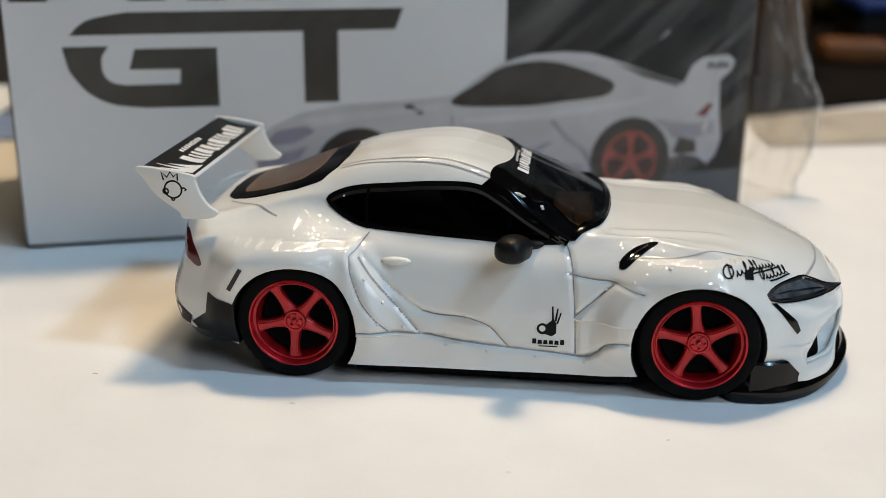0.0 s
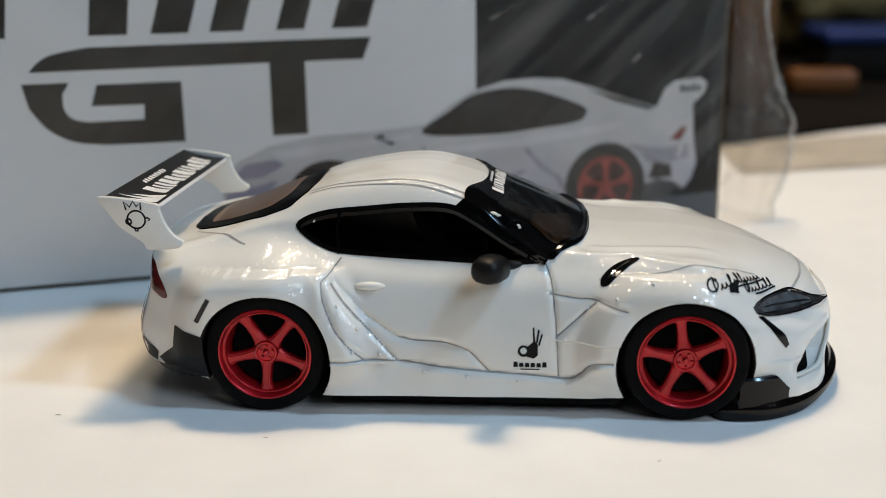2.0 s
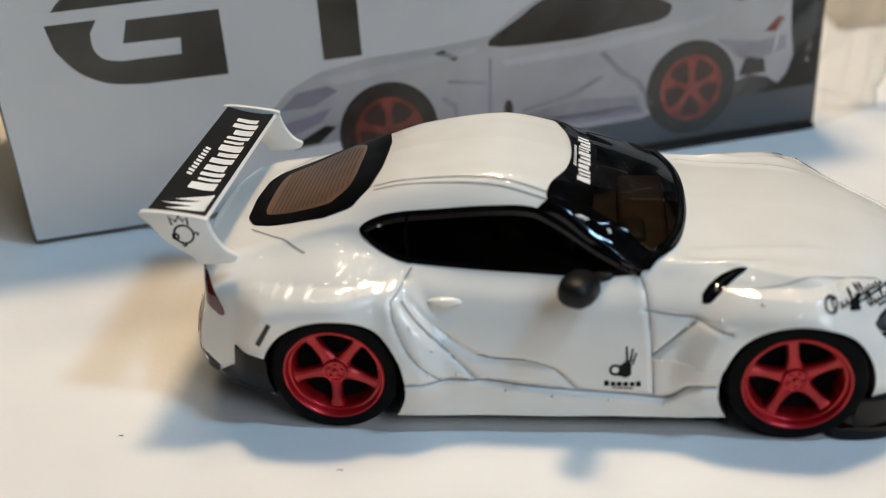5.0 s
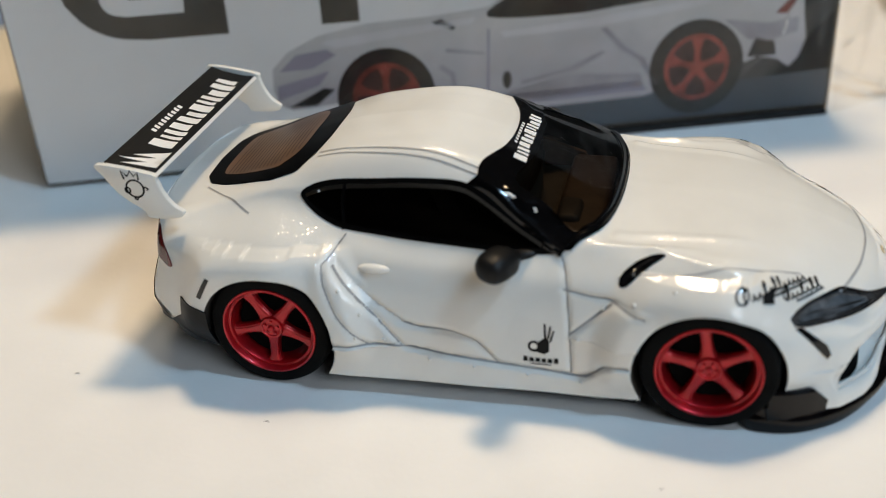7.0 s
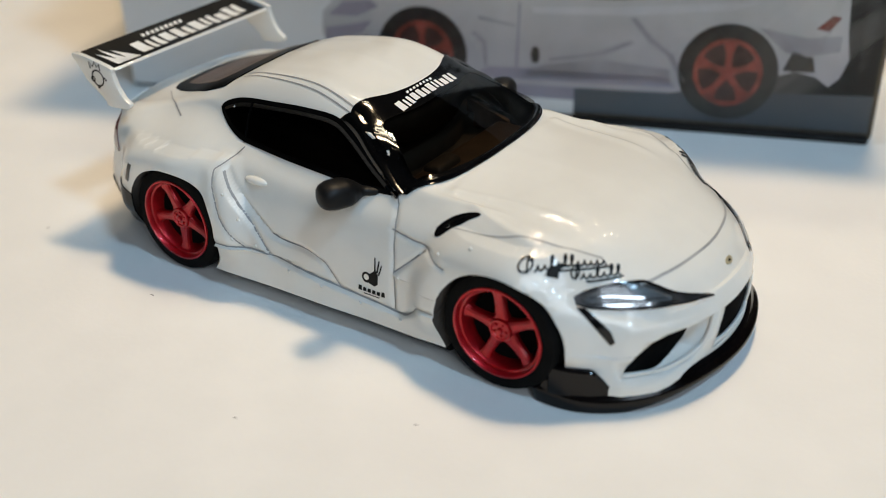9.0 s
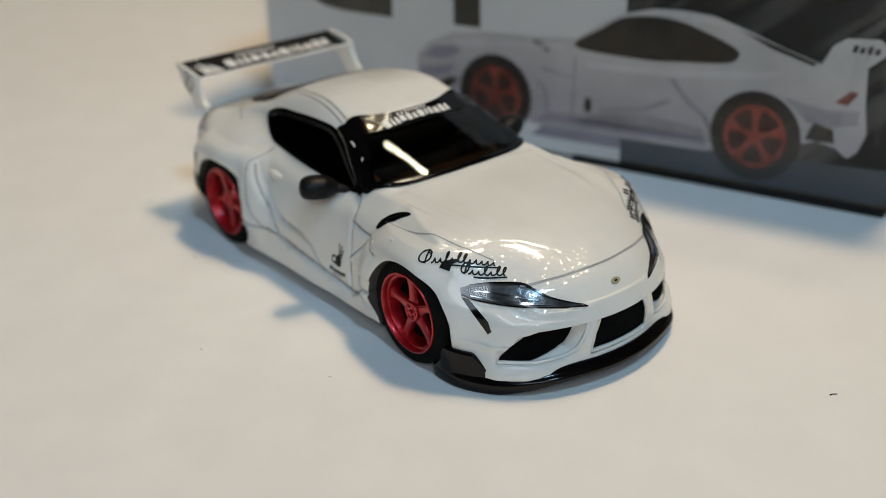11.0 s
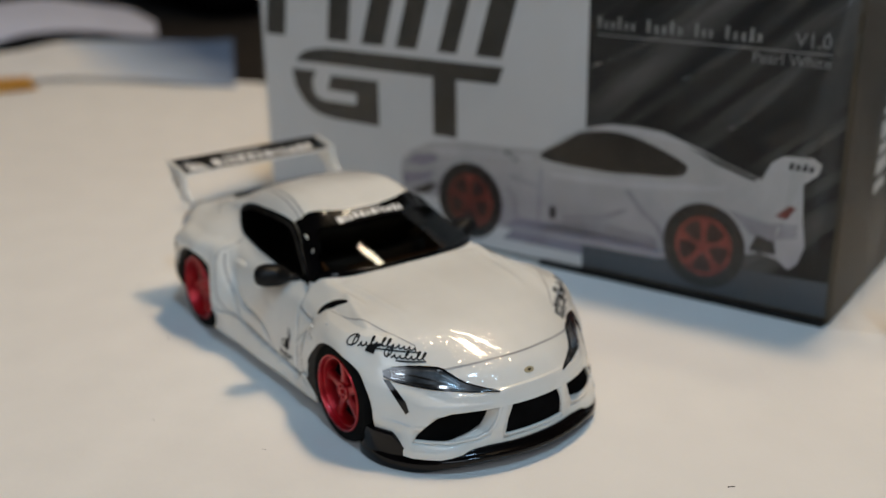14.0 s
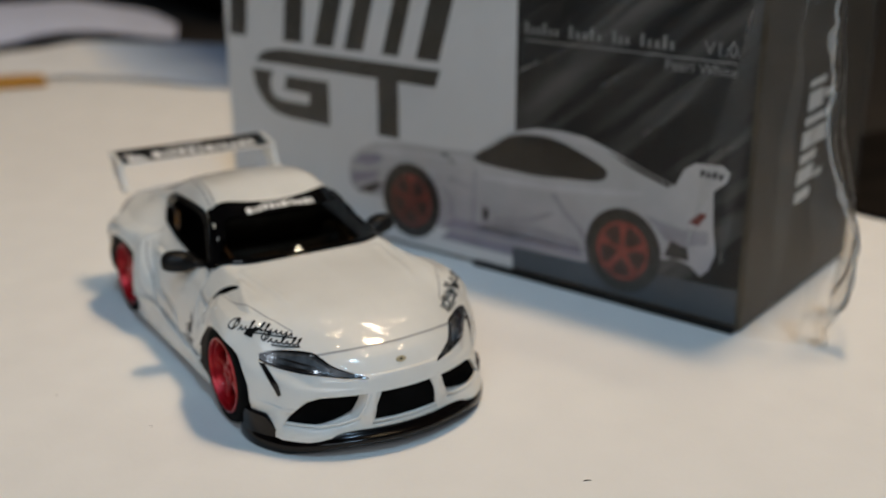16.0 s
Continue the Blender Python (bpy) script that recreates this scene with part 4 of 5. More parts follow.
# door mirrors
def mirror_bm():
    """A rounded housing that tapers into its arm at the foot of the pillar."""
    bm = bmesh.new()
    path = smooth_path([(0.08, -1.62, 1.37), (0.13, -1.53, 1.37), (0.18, -1.42, 1.365), (0.24, -1.30, 1.355), (0.33, -1.20, 1.34), (0.48, -1.12, 1.33)], 30)
    wide = curve_at((0, 0.04, 0.12, 0.30, 0.48, 0.62, 0.76, 1), (0.03, 0.095, 0.135, 0.155, 0.150, 0.115, 0.055, 0.05))
    tall = curve_at((0, 0.04, 0.12, 0.30, 0.48, 0.62, 0.76, 1), (0.03, 0.09, 0.120, 0.140, 0.135, 0.100, 0.045, 0.04))
    rows = []
    for k, p in enumerate(path):
        t = k / 30
        d = (path[min(k + 1, 30)] - path[max(k - 1, 0)]).normalized()
        a = d.cross(Vector((0, 0, 1))).normalized()
        ring_row = []
        for w in np.linspace(0, 2 * math.pi, 20, endpoint=False):
            c, q = math.cos(w), math.sin(w)
            r = (abs(c) ** 2.6 + abs(q) ** 2.6) ** (-1 / 2.6)
            ring_row.append(bm.verts.new(p + a * wide(t) * c * r + Vector((0, 0, tall(t) * q * r * (0.85 if q < 0 else 1.0)))))
        rows.append(ring_row)
    for a, b in zip(rows, rows[1:]):
        for k in range(20):
            bm.faces.new((a[k], a[(k + 1) % 20], b[(k + 1) % 20], b[k]))
    bm.faces.new(rows[0])
    bm.faces.new(rows[-1])
    bmesh.ops.recalc_face_normals(bm, faces=bm.faces[:])
    return bm


both_sides("door_mirror", mirror_bm, SATIN, "satin black door mirror")

# ---- printed marks on the car ----
BLADE_BM = prism_bm([(-3.47, 1.965), (-3.35, 1.92), (-3.15, 1.875), (-2.98, 1.87), (-2.96, 1.845), (-3.15, 1.845), (-3.36, 1.885), (-3.48, 1.94)], "y", -WING_Y, WING_Y)
BLADE = BVHTree.FromBMesh(BLADE_BM)
BLADE_BM.free()


def block_marks(x, y0, y1, high):
    """A row of six pairs of plain slanted bars, thick and thin, that run along y; up is -x."""
    out, w = [], (y1 - y0) / 6
    for k in range(6):
        a, c = y0 + w * (k + 0.06), w * 0.88
        h = high * (1.1 if k in (0, 5) else 1.0)
        m = (0.60, 0.34, 0.48)[k % 3]
        low = x - 0.12 * h * (k % 2)
        for p, q, lo, hi in ((0.0, m, x, x - h), (m + 0.13, 1.0, low, x - h * (0.86, 1.0)[k % 2])):
            out.append([(lo, a + p * c), (lo, a + q * c), (hi, a + q * c - 0.04 * c), (hi, a + p * c + 0.04 * c)])
    return out


wing_print = part("wing_print", patch_bm([[(-3.465, -1.18, 1.9), (-2.985, -1.18, 1.9), (-2.985, 1.18, 1.9), (-3.465, 1.18, 1.9)]], TOP, 0.004, 0.1, BLADE), INK, wing, "black printed panel with white marks")
for b in block_marks(-3.06, -0.68, 1.0, 0.22):
    part("white_mark", patch_bm([[(x, y, 1.9) for x, y in b]], TOP, 0.008, 0.06, BLADE), WHITE_INK, wing_print)
for k in range(9):
    y = -0.42 + 0.07 * k
    part("white_mark", patch_bm([[(-3.34, y, 1.9), (-3.34, y + 0.045, 1.9), (-3.39 - 0.01 * (k % 2), y + 0.055, 1.9), (-3.39, y + 0.01, 1.9)]], TOP, 0.008, 0.05, BLADE), WHITE_INK, wing_print)
for y, tip in ((-1.08, -3.36), (-1.0, -3.42), (-0.90, -3.33)):
    part("white_mark", patch_bm([[(-3.02, y + 0.02, 1.9), (-3.02, y + 0.16, 1.9), (-3.18, y + 0.10, 1.9), (tip, y, 1.9), (-3.18, y + 0.03, 1.9)]], TOP, 0.007, 0.06, BLADE), WHITE_INK, wing_print)
for b in block_marks(0.245, -0.50, 0.46, 0.105):
    part("white_mark", patch_bm([top_points(b)], TOP, 0.021, 0.05), WHITE_INK, car)
for k in range(8):
    y = -0.26 + 0.055 * k
    part("white_mark", patch_bm([top_points([(0.122, y), (0.122, y + 0.035), (0.098, y + 0.04), (0.098, y + 0.008)])], TOP, 0.021, 0.05), WHITE_INK, car)


def ring(cx, cz, r, n=36):
    return [(cx + r * math.cos(a), cz + r * math.sin(a)) for a in np.linspace(0, 2 * math.pi, n + 1)]


# end plates: a thin ring and a zigzag in black line
for s in (-1, 1):
    for line in (ring(-3.16, 1.755, 0.085), [(-3.25, 1.845), (-3.27, 1.925), (-3.215, 1.875), (-3.18, 1.93), (-3.15, 1.88), (-3.11, 1.915), (-3.11, 1.845)], ring(-3.235, 1.735, 0.026, 14), [(-3.08, 1.765), (-3.05, 1.775), (-3.03, 1.76), (-3.045, 1.745)], [(-3.18, 1.67), (-3.175, 1.645), (-3.155, 1.645), (-3.15, 1.67)]):
        bm = bmesh.new()
        last = None
        pts = [Vector(p) for p in line]
        for k, q in enumerate(pts):
            d = pts[min(k + 1, len(pts) - 1)] - pts[max(k - 1, 0)]
            n = Vector((-d.y, d.x)).normalized() * 0.009
            pair = [bm.verts.new((e.x, s * (WING_Y + 0.033), e.y)) for e in (q + n, q - n)]
            if last:
                bm.faces.new((last[0], last[1], pair[1], pair[0]))
            last = pair
        bmesh.ops.recalc_face_normals(bm, faces=bm.faces[:])
        part("black_line_mark", bm, INK, wing)

# door: a plain round mark with three prongs over six small blocks
for outline in ([(x, z) for x, z in ring(0.47, 0.60, 0.055, 20)[:-1]], [(0.49, 0.55), (0.56, 0.53), (0.60, 0.56), (0.60, 0.66), (0.57, 0.70), (0.50, 0.64)], [(0.555, 0.69), (0.575, 0.69), (0.565, 0.82), (0.55, 0.82)], [(0.58, 0.68), (0.60, 0.68), (0.615, 0.80), (0.60, 0.80)], [(0.60, 0.66), (0.615, 0.65), (0.645, 0.76), (0.632, 0.765)]):
    both_sides("door_mark", lambda: patch_bm([side_points(outline)], SIDE, 0.004, 0.04), INK)
both_sides("door_mark_hole", lambda: patch_bm([side_points(ring(0.468, 0.603, 0.03, 16)[:-1])], SIDE, 0.006, 0.03), PAINT)
for k in range(6):
    a, b = 0.375 + 0.053 * k, 0.375 + 0.053 * k + 0.043
    high = 0.50 if k in (0, 5) else 0.49
    both_sides("door_mark", lambda: patch_bm([side_points([(a, 0.45), (b, 0.45), (b - 0.004, high), (a + 0.004, high)])], SIDE, 0.004, 0.04), INK)
both_sides("door_mark", lambda: patch_bm([side_points([(0.44, 0.425), (0.62, 0.425), (0.62, 0.435), (0.44, 0.435)])], SIDE, 0.004, 0.04), INK)


def scribble(start, along, up, length, high, strokes):
    """Pen lines with no letters in them: a large opening flourish, then uneven slanting waves with a few tall loops."""
    a, b, c = Vector(start), Vector(along), Vector(up)

    def at(u, v):
        return a + b * (u + 0.45 * v) + c * v

    lines = [[at(0.07 * length + 0.085 * length * math.cos(w) * (1 - 0.02 * w), 0.55 * high + 0.62 * high * math.sin(w) * (1 - 0.05 * w)) for w in np.linspace(0.4, 7.6, 40)]]
    lines.append([at(0.09 * length, -0.05 * high), at(0.085 * length, 0.6 * high), at(0.10 * length, 1.25 * high)])
    wave = []
    for k in range(strokes * 14 + 1):
        t = k / (strokes * 14)
        n = int(t * strokes * 0.999)
        tall = high * (0.40, 0.34, 0.95, 0.36, 1.0, 0.92, 0.36, 0.42, 0.34, 0.38, 0.34)[n % 11]
        w = 2 * math.pi * strokes * t
        loop = 0.30 if tall > 0.6 * high else 0.12
        wave.append(at((0.17 + 0.80 * t) * length + loop * length / strokes * math.sin(w), tall * (1 - math.cos(w)) / 2))
    lines.append(wave)
    lines.append([at(length * t, (-0.16 - 0.10 * math.sin(math.pi * t)) * high) for t in np.linspace(0.30, 1.02, 12)])
    return lines


SCRIPT_WAY = (-0.35, 0.45, -0.82)
ALONG, UPWARD = (0.62, 0.62, 0.02), (-0.62, 0.42, 0.30)
for start, length, high, strokes in (((2.11, -1.52, 1.17), 0.90, 0.15, 11), ((2.45, -1.25, 1.07), 0.52, 0.13, 6)):
    lines = scribble(start, ALONG, UPWARD, length, high, strokes)
    both_sides("script_mark", lambda: ribbon_bm(lines, SCRIPT_WAY, 0.0165, 0.006, step=0.02), INK)
both_sides("script_mark", lambda: patch_bm([[(2.28, -1.38, 1.12), (2.38, -1.33, 1.11), (2.36, -1.28, 1.15), (2.40, -1.20, 1.18), (2.35, -1.22, 1.18), (2.27, -1.32, 1.15)]], SCRIPT_WAY, 0.006, 0.04), INK)

# ---- table and box ----
table = part("table", box_bm(-60, 60, -45, 45, -3.0, -0.03, 0.3), material("dark_table_wood", (0.014, 0.009, 0.006), 0.7, spread=0.3, scale=60, bump=0.2), None)
tagged(table, "dark wooden table top under the paper", "table", kind="structure")
paper = part("paper_sheet", prism_bm([(24, -30), (24, 19), (2, 19), (-4, 14.2), (-11.2, 10.0), (-17.6, 6.0), (-19.2, 5.0), (-20.8, 3.0), (-22.8, -2.0), (-27.0, -8.0), (-27.0, -30)], "z", -0.025, 0.0), PAPER, None, smooth=False)
tagged(paper, "large plain white paper sheet lying on the table", "paper")

BOX_TURN = 20.1
BOX = Matrix.Rotation(radians(BOX_TURN), 4, "Z") @ Matrix.Translation((-0.22 * CM, 3.88 * CM, 0))
carton = thing("carton", "closed card box of the model car in clear wrap", "box", place=BOX)
CARD_WHITE = material("white_printed_card", (0.70, 0.695, 0.70), 0.5, spread=0.03, scale=100, coat=0.2)
CARD_GREY = material("grey_printed_card", (0.085, 0.067, 0.048), 0.6, spread=0.2, scale=60, spec=0.15)
BW, BD, BH = 5.15, 4.15, 5.3
card = part("card_body", box_bm(-BW, BW, 0, BD, 0.0, BH, 0.07, 4), CARD_GREY, carton, "dark grey printed card")
# narrow black strip along the foot of the box, right part only
part("bottom_strip", box_bm(0.62, BW - 0.05, -0.10, 0.03, 0.0, 0.085, 0.035, 3), material("black_bottom_strip", (0.012, 0.011, 0.010), 0.6, spread=0.3, spec=0.2), carton, "dark strip along the bottom edge")
for x in (-55, 55):
    for y in (-40, 40):
        part("table_leg", box_bm(x - 2.5, x + 2.5, y - 2.5, y + 2.5, -73, -3.0, 0.3), table.data.materials[0], table)

# the dark room round the table, with a window behind the camera
floor = part("floor", box_bm(-250, 250, -130, 250, -76, -73), material("floor_boards", (0.12, 0.08, 0.05), 0.6, spread=0.2, scale=20), None)
tagged(floor, kind="structure")
WALLS = material("room_wall_paint", (0.10, 0.09, 0.08), 0.85, spread=0.1, scale=10)
for nm, dims in (("wall_north", (-250, 250, 250, 260, -73, 170)), ("wall_east", (250, 260, -130, 250, -73, 170)), ("wall_west", (-260, -250, -130, 250, -73, 170)), ("ceiling", (-250, 250, -130, 250, 170, 175))):
    tagged(part(nm, box_bm(*dims), WALLS, None, smooth=False), kind="structure")
south = box_bm(-250, 250, -130, -120, -73, 78)
for dims in ((-250, 250, -130, -120, 166, 170), (-250, 78, -130, -120, 78, 166), (202, 250, -130, -120, 78, 166)):
    extra = box_bm(*dims)
    me = bpy.data.meshes.new("wall_piece")
    extra.to_mesh(me)
    extra.free()
    south.from_mesh(me)
    bpy.data.meshes.remove(me)
tagged(part("wall_south", south, WALLS, None, smooth=False), kind="structure")

# ---- print on the box ----
def flat_bm(outlines, y, lift_from=None, face="front"):
    """Flat printed shapes on the front (x, z) or on the end (y, z) of the box."""
    bm = bmesh.new()
    for o in outlines:
        o = [Vector(q) for q in o]
        n = len(o)
        verts, _, faces, *_ = delaunay_2d_cdt(o, [(k, (k + 1) % n) for k in range(n)], [list(range(n))], 1, 1e-6)
        vs = [bm.verts.new((v.x, y, v.y + 0.03) if face == "front" else (y, v.x, v.y + 0.03)) for v in verts]
        for f in faces:
            bm.faces.new([vs[k] for k in f])
    want = Vector((0, -1, 0)) if face == "front" else Vector((1, 0, 0))
    for f in bm.faces:
        f.normal_update()
    bmesh.ops.reverse_faces(bm, faces=[f for f in bm.faces if f.normal.dot(want) < 0])
    return bm


def oval(cx, cz, rx, rz, n=40):
    return [(cx + rx * math.cos(a), cz + rz * math.sin(a)) for a in np.linspace(0, 2 * math.pi, n, endpoint=False)]


def glint_card():
    """Grey print; pale slanting glints of the wrinkled film are painted into its colour."""
    m = material("grey_print_with_glints", (0.030, 0.029, 0.028), 0.5, spread=0.25, scale=80, spec=0.15)
    nt = m.node_tree
    b = nt.nodes["Principled BSDF"]
    base = b.inputs["Base Color"].links[0].from_socket
    co = nt.nodes.new("ShaderNodeTexCoord")
    mp = nt.nodes.new("ShaderNodeMapping")
    mp.vector_type = "TEXTURE"
    mp.inputs["Rotation"].default_value = (0, radians(-40), 0)
    mp.inputs["Scale"].default_value = (0.05, 0.02, 0.0042)
    no = nt.nodes.new("ShaderNodeTexNoise")
    no.inputs["Scale"].default_value, no.inputs["Detail"].default_value, no.inputs["Distortion"].default_value = 1.0, 3, 0.4
    ramp = nt.nodes.new("ShaderNodeValToRGB")
    ramp.color_ramp.elements[0].position, ramp.color_ramp.elements[1].position = 0.47, 0.72
    mix = nt.nodes.new("ShaderNodeMix")
    mix.data_type = "RGBA"
    nt.links.new(co.outputs["Object"], mp.inputs["Vector"])
    nt.links.new(mp.outputs[0], no.inputs["Vector"])
    nt.links.new(no.outputs["Fac"], ramp.inputs["Fac"])
    nt.links.new(ramp.outputs["Color"], mix.inputs["Factor"])
    nt.links.new(base, mix.inputs["A"])
    mix.inputs["B"].default_value = (0.125, 0.12, 0.115, 1)
    nt.links.new(mix.outputs["Result"], b.inputs["Base Color"])
    return m


PRINT_DARK = material("dark_logo_print", (0.034, 0.031, 0.026), 0.35, spread=0.15, coat=0.2)
def shaded_print():
    """The printed car: pale above, lilac grey towards its sill, with soft mottling."""
    m = material("pale_car_print", (0.53, 0.52, 0.525), 0.45, spread=0.10, scale=160, coat=0.2)
    nt = m.node_tree
    b = nt.nodes["Principled BSDF"]
    base = b.inputs["Base Color"].links[0].from_socket
    co = nt.nodes.new("ShaderNodeTexCoord")
    split = nt.nodes.new("ShaderNodeSeparateXYZ")
    no = nt.nodes.new("ShaderNodeTexNoise")
    no.inputs["Scale"].default_value, no.inputs["Detail"].default_value = 110, 2
    add = nt.nodes.new("ShaderNodeMath")
    add.operation = "MULTIPLY_ADD"
    add.inputs[1].default_value = 0.006
    ramp = nt.nodes.new("ShaderNodeValToRGB")
    ramp.color_ramp.elements[0].position, ramp.color_ramp.elements[1].position = 0.20, 0.85
    ramp.color_ramp.elements[0].color, ramp.color_ramp.elements[1].color = (0.66, 0.62, 0.72, 1), (1, 1, 1, 1)
    size = nt.nodes.new("ShaderNodeMath")
    size.operation = "MULTIPLY"
    size.inputs[1].default_value = 45.0
    mix = nt.nodes.new("ShaderNodeMix")
    mix.data_type, mix.blend_type = "RGBA", "MULTIPLY"
    mix.inputs["Factor"].default_value = 1.0
    nt.links.new(co.outputs["Object"], split.inputs[0])
    nt.links.new(co.outputs["Object"], no.inputs["Vector"])
    nt.links.new(no.outputs["Fac"], add.inputs[0])
    nt.links.new(split.outputs["Z"], add.inputs[2])
    nt.links.new(add.outputs[0], size.inputs[0])
    nt.links.new(size.outputs[0], ramp.inputs["Fac"])
    nt.links.new(base, mix.inputs["A"])
    nt.links.new(ramp.outputs["Color"], mix.inputs["B"])
    nt.links.new(mix.outputs["Result"], b.inputs["Base Color"])
    return m


PRINT_CAR = shaded_print()
PRINT_SHADE = material("lilac_shade_print", (0.30, 0.28, 0.35), 0.45, spread=0.15, scale=200, coat=0.2)
PRINT_BLACK = material("black_print", (0.025, 0.023, 0.022), 0.35, spread=0.3, coat=0.2)
PRINT_RED = material("brown_red_print", (0.26, 0.055, 0.04), 0.4, spread=0.35, scale=500, coat=0.2)
PRINT_RIM = material("dark_rim_print", (0.055, 0.025, 0.022), 0.4, spread=0.3, scale=500)
PRINT_SOFT = material("grey_lilac_print", (0.36, 0.345, 0.375), 0.45, spread=0.2, scale=200)
PRINT_LIGHT = material("pale_highlight_print", (0.60, 0.59, 0.61), 0.45, spread=0.12, scale=160)
PRINT_TEXT = material("pale_text_print", (0.24, 0.24, 0.24), 0.4, spread=0.05)
PRINT_FLOOR = material("blue_grey_floor_print", (0.07, 0.082, 0.10), 0.4, spread=0.15, scale=60, coat=0.2)


def printed(name, outlines, layer, mat, label="", face="front"):
    y = -0.004 - 0.003 * layer if face == "front" else BW + 0.004 + 0.003 * layer
    return part(name, flat_bm(outlines, y, face=face), mat, card, label, smooth=False)


printed("white_panel", [[(-BW + 0.035, 0.035), (1.35, 0.035), (1.35, BH - 0.07), (-BW + 0.035, BH - 0.07)]], 0, CARD_WHITE, "white printed panel")
printed("grey_panel", [[(1.35, 0.10), (BW - 0.07, 0.10), (BW - 0.07, BH - 0.07), (1.35, BH - 0.07)]], 0, glint_card(), "grey printed panel with painted film glints")
printed("floor_print", [[(1.35, 0.10), (BW - 0.07, 0.10), (BW - 0.07, 0.60), (1.35, 0.44)]], 1, PRINT_FLOOR)
printed("base_shadow_print", [[(-0.1, 0.26), (1.35, 0.26), (1.35, 0.46), (0.1, 0.44)]], 1, PRINT_SHADE)


def bar(x0, x1, z0, z1, lean):
    k = lean * (z1 - z0)
    return [(x0, z0), (x1, z0), (x1 + k, z1), (x0 + k, z1)]


# big dark emblem: slanted bars over a long swept bar, a post and a hooked band
for x0, x1 in ((-5.03, -4.58), (-3.62, -3.16), (-2.88, -2.42), (-2.16, -1.74), (-1.32, -0.96), (-0.60, -0.13)):
    printed("emblem_bar", [bar(x0, x1, 3.16, 4.38, 0.30 if x0 > -3 else 0.12)], 1, PRINT_DARK)
printed("emblem_sweep", [[(p.x, p.y) for p in smooth_path([(-4.36, 2.74, 0), (-4.24, 2.86, 0), (-4.06, 2.95, 0), (-3.66, 3.02, 0)], 12)] + [(-0.09, 3.03), (-0.20, 2.75)]], 1, PRINT_DARK)
printed("emblem_post", [[(-1.43, 1.80), (-0.97, 1.80), (-0.97, 2.76), (-1.43, 2.76)]], 1, PRINT_DARK)
hook = [(-4.46, 2.60), (-3.90, 2.60)] + [(p.x, p.y) for p in smooth_path([(-3.99, 2.46, 0), (-3.99, 2.28, 0), (-3.90, 2.15, 0), (-3.72, 2.10, 0)], 10)] + [(-3.04, 2.10), (-3.02, 2.29), (-3.66, 2.30), (-3.58, 2.56), (-2.55, 2.56), (-2.55, 1.79)] + [(p.x, p.y) for p in smooth_path([(-3.50, 1.80, 0), (-3.90, 1.86, 0), (-4.20, 2.03, 0), (-4.40, 2.30, 0)], 12)]
printed("emblem_hook", [hook], 1, PRINT_DARK)

# picture of the car on the front
CAR = [(-2.12, 1.0), (-2.10, 1.28), (-1.90, 1.48), (-1.50, 1.66), (-0.90, 1.76), (-0.10, 1.78), (0.45, 1.82), (0.62, 1.84), (1.0, 2.10), (1.30, 2.26), (1.75, 2.38), (2.20, 2.40), (2.60, 2.37), (3.06, 2.23), (3.56, 2.05), (4.05, 1.90), (4.17, 2.16), (4.32, 2.27), (4.72, 2.30), (4.84, 2.22), (4.80, 2.08), (4.62, 1.92), (4.66, 1.4), (4.72, 1.05), (4.64, 0.80), (4.52, 0.68), (4.36, 0.80), (4.10, 0.86), (3.95, 0.80), (2.75, 0.50), (2.60, 0.46), (0.10, 0.42), (-0.10, 0.45), (-1.35, 0.75), (-1.90, 0.72), (-2.05, 0.80)]
printed("car_picture", [CAR], 2, PRINT_CAR, "printed picture of a pale coupe")
printed("picture_window", [[(p.x, p.y) for p in smooth_path([(0.59, 1.71, 0), (1.0, 2.02, 0), (1.30, 2.20, 0), (1.72, 2.27, 0), (2.10, 2.25, 0), (2.50, 2.14, 0), (2.92, 1.97, 0), (2.97, 1.86, 0), (2.81, 1.75, 0), (2.2, 1.69, 0), (1.63, 1.65, 0)], 44, True)]], 3, PRINT_BLACK)
printed("picture_window", [[(2.96, 2.22), (3.30, 2.12), (4.0, 1.90), (3.95, 1.86), (3.4, 2.02)]], 3, PRINT_BLACK)
for cx, cz in ((-0.72, 0.79), (3.29, 0.79)):
    printed("picture_tyre", [oval(cx, cz, 0.62, 0.64)], 3, PRINT_BLACK)
    printed("picture_rim", [oval(cx, cz, 0.43, 0.45)], 4, PRINT_RED)
    printed("picture_gap", [oval(cx, cz, 0.37, 0.39)], 5, PRINT_RIM)
    for k in range(5):
        a = 1.57 + 2 * math.pi * k / 5
        r = lambda q, d: (cx + q * math.cos(a + d), cz + 1.04 * q * math.sin(a + d))
        printed("picture_spoke", [[r(0.05, 1.5), r(0.05, -1.5), r(0.24, -0.16), r(0.40, -0.24), r(0.40, 0.24), r(0.24, 0.16)]], 6, PRINT_RED)
    printed("picture_hub", [oval(cx, cz, 0.09, 0.095, 20)], 7, PRINT_RED)
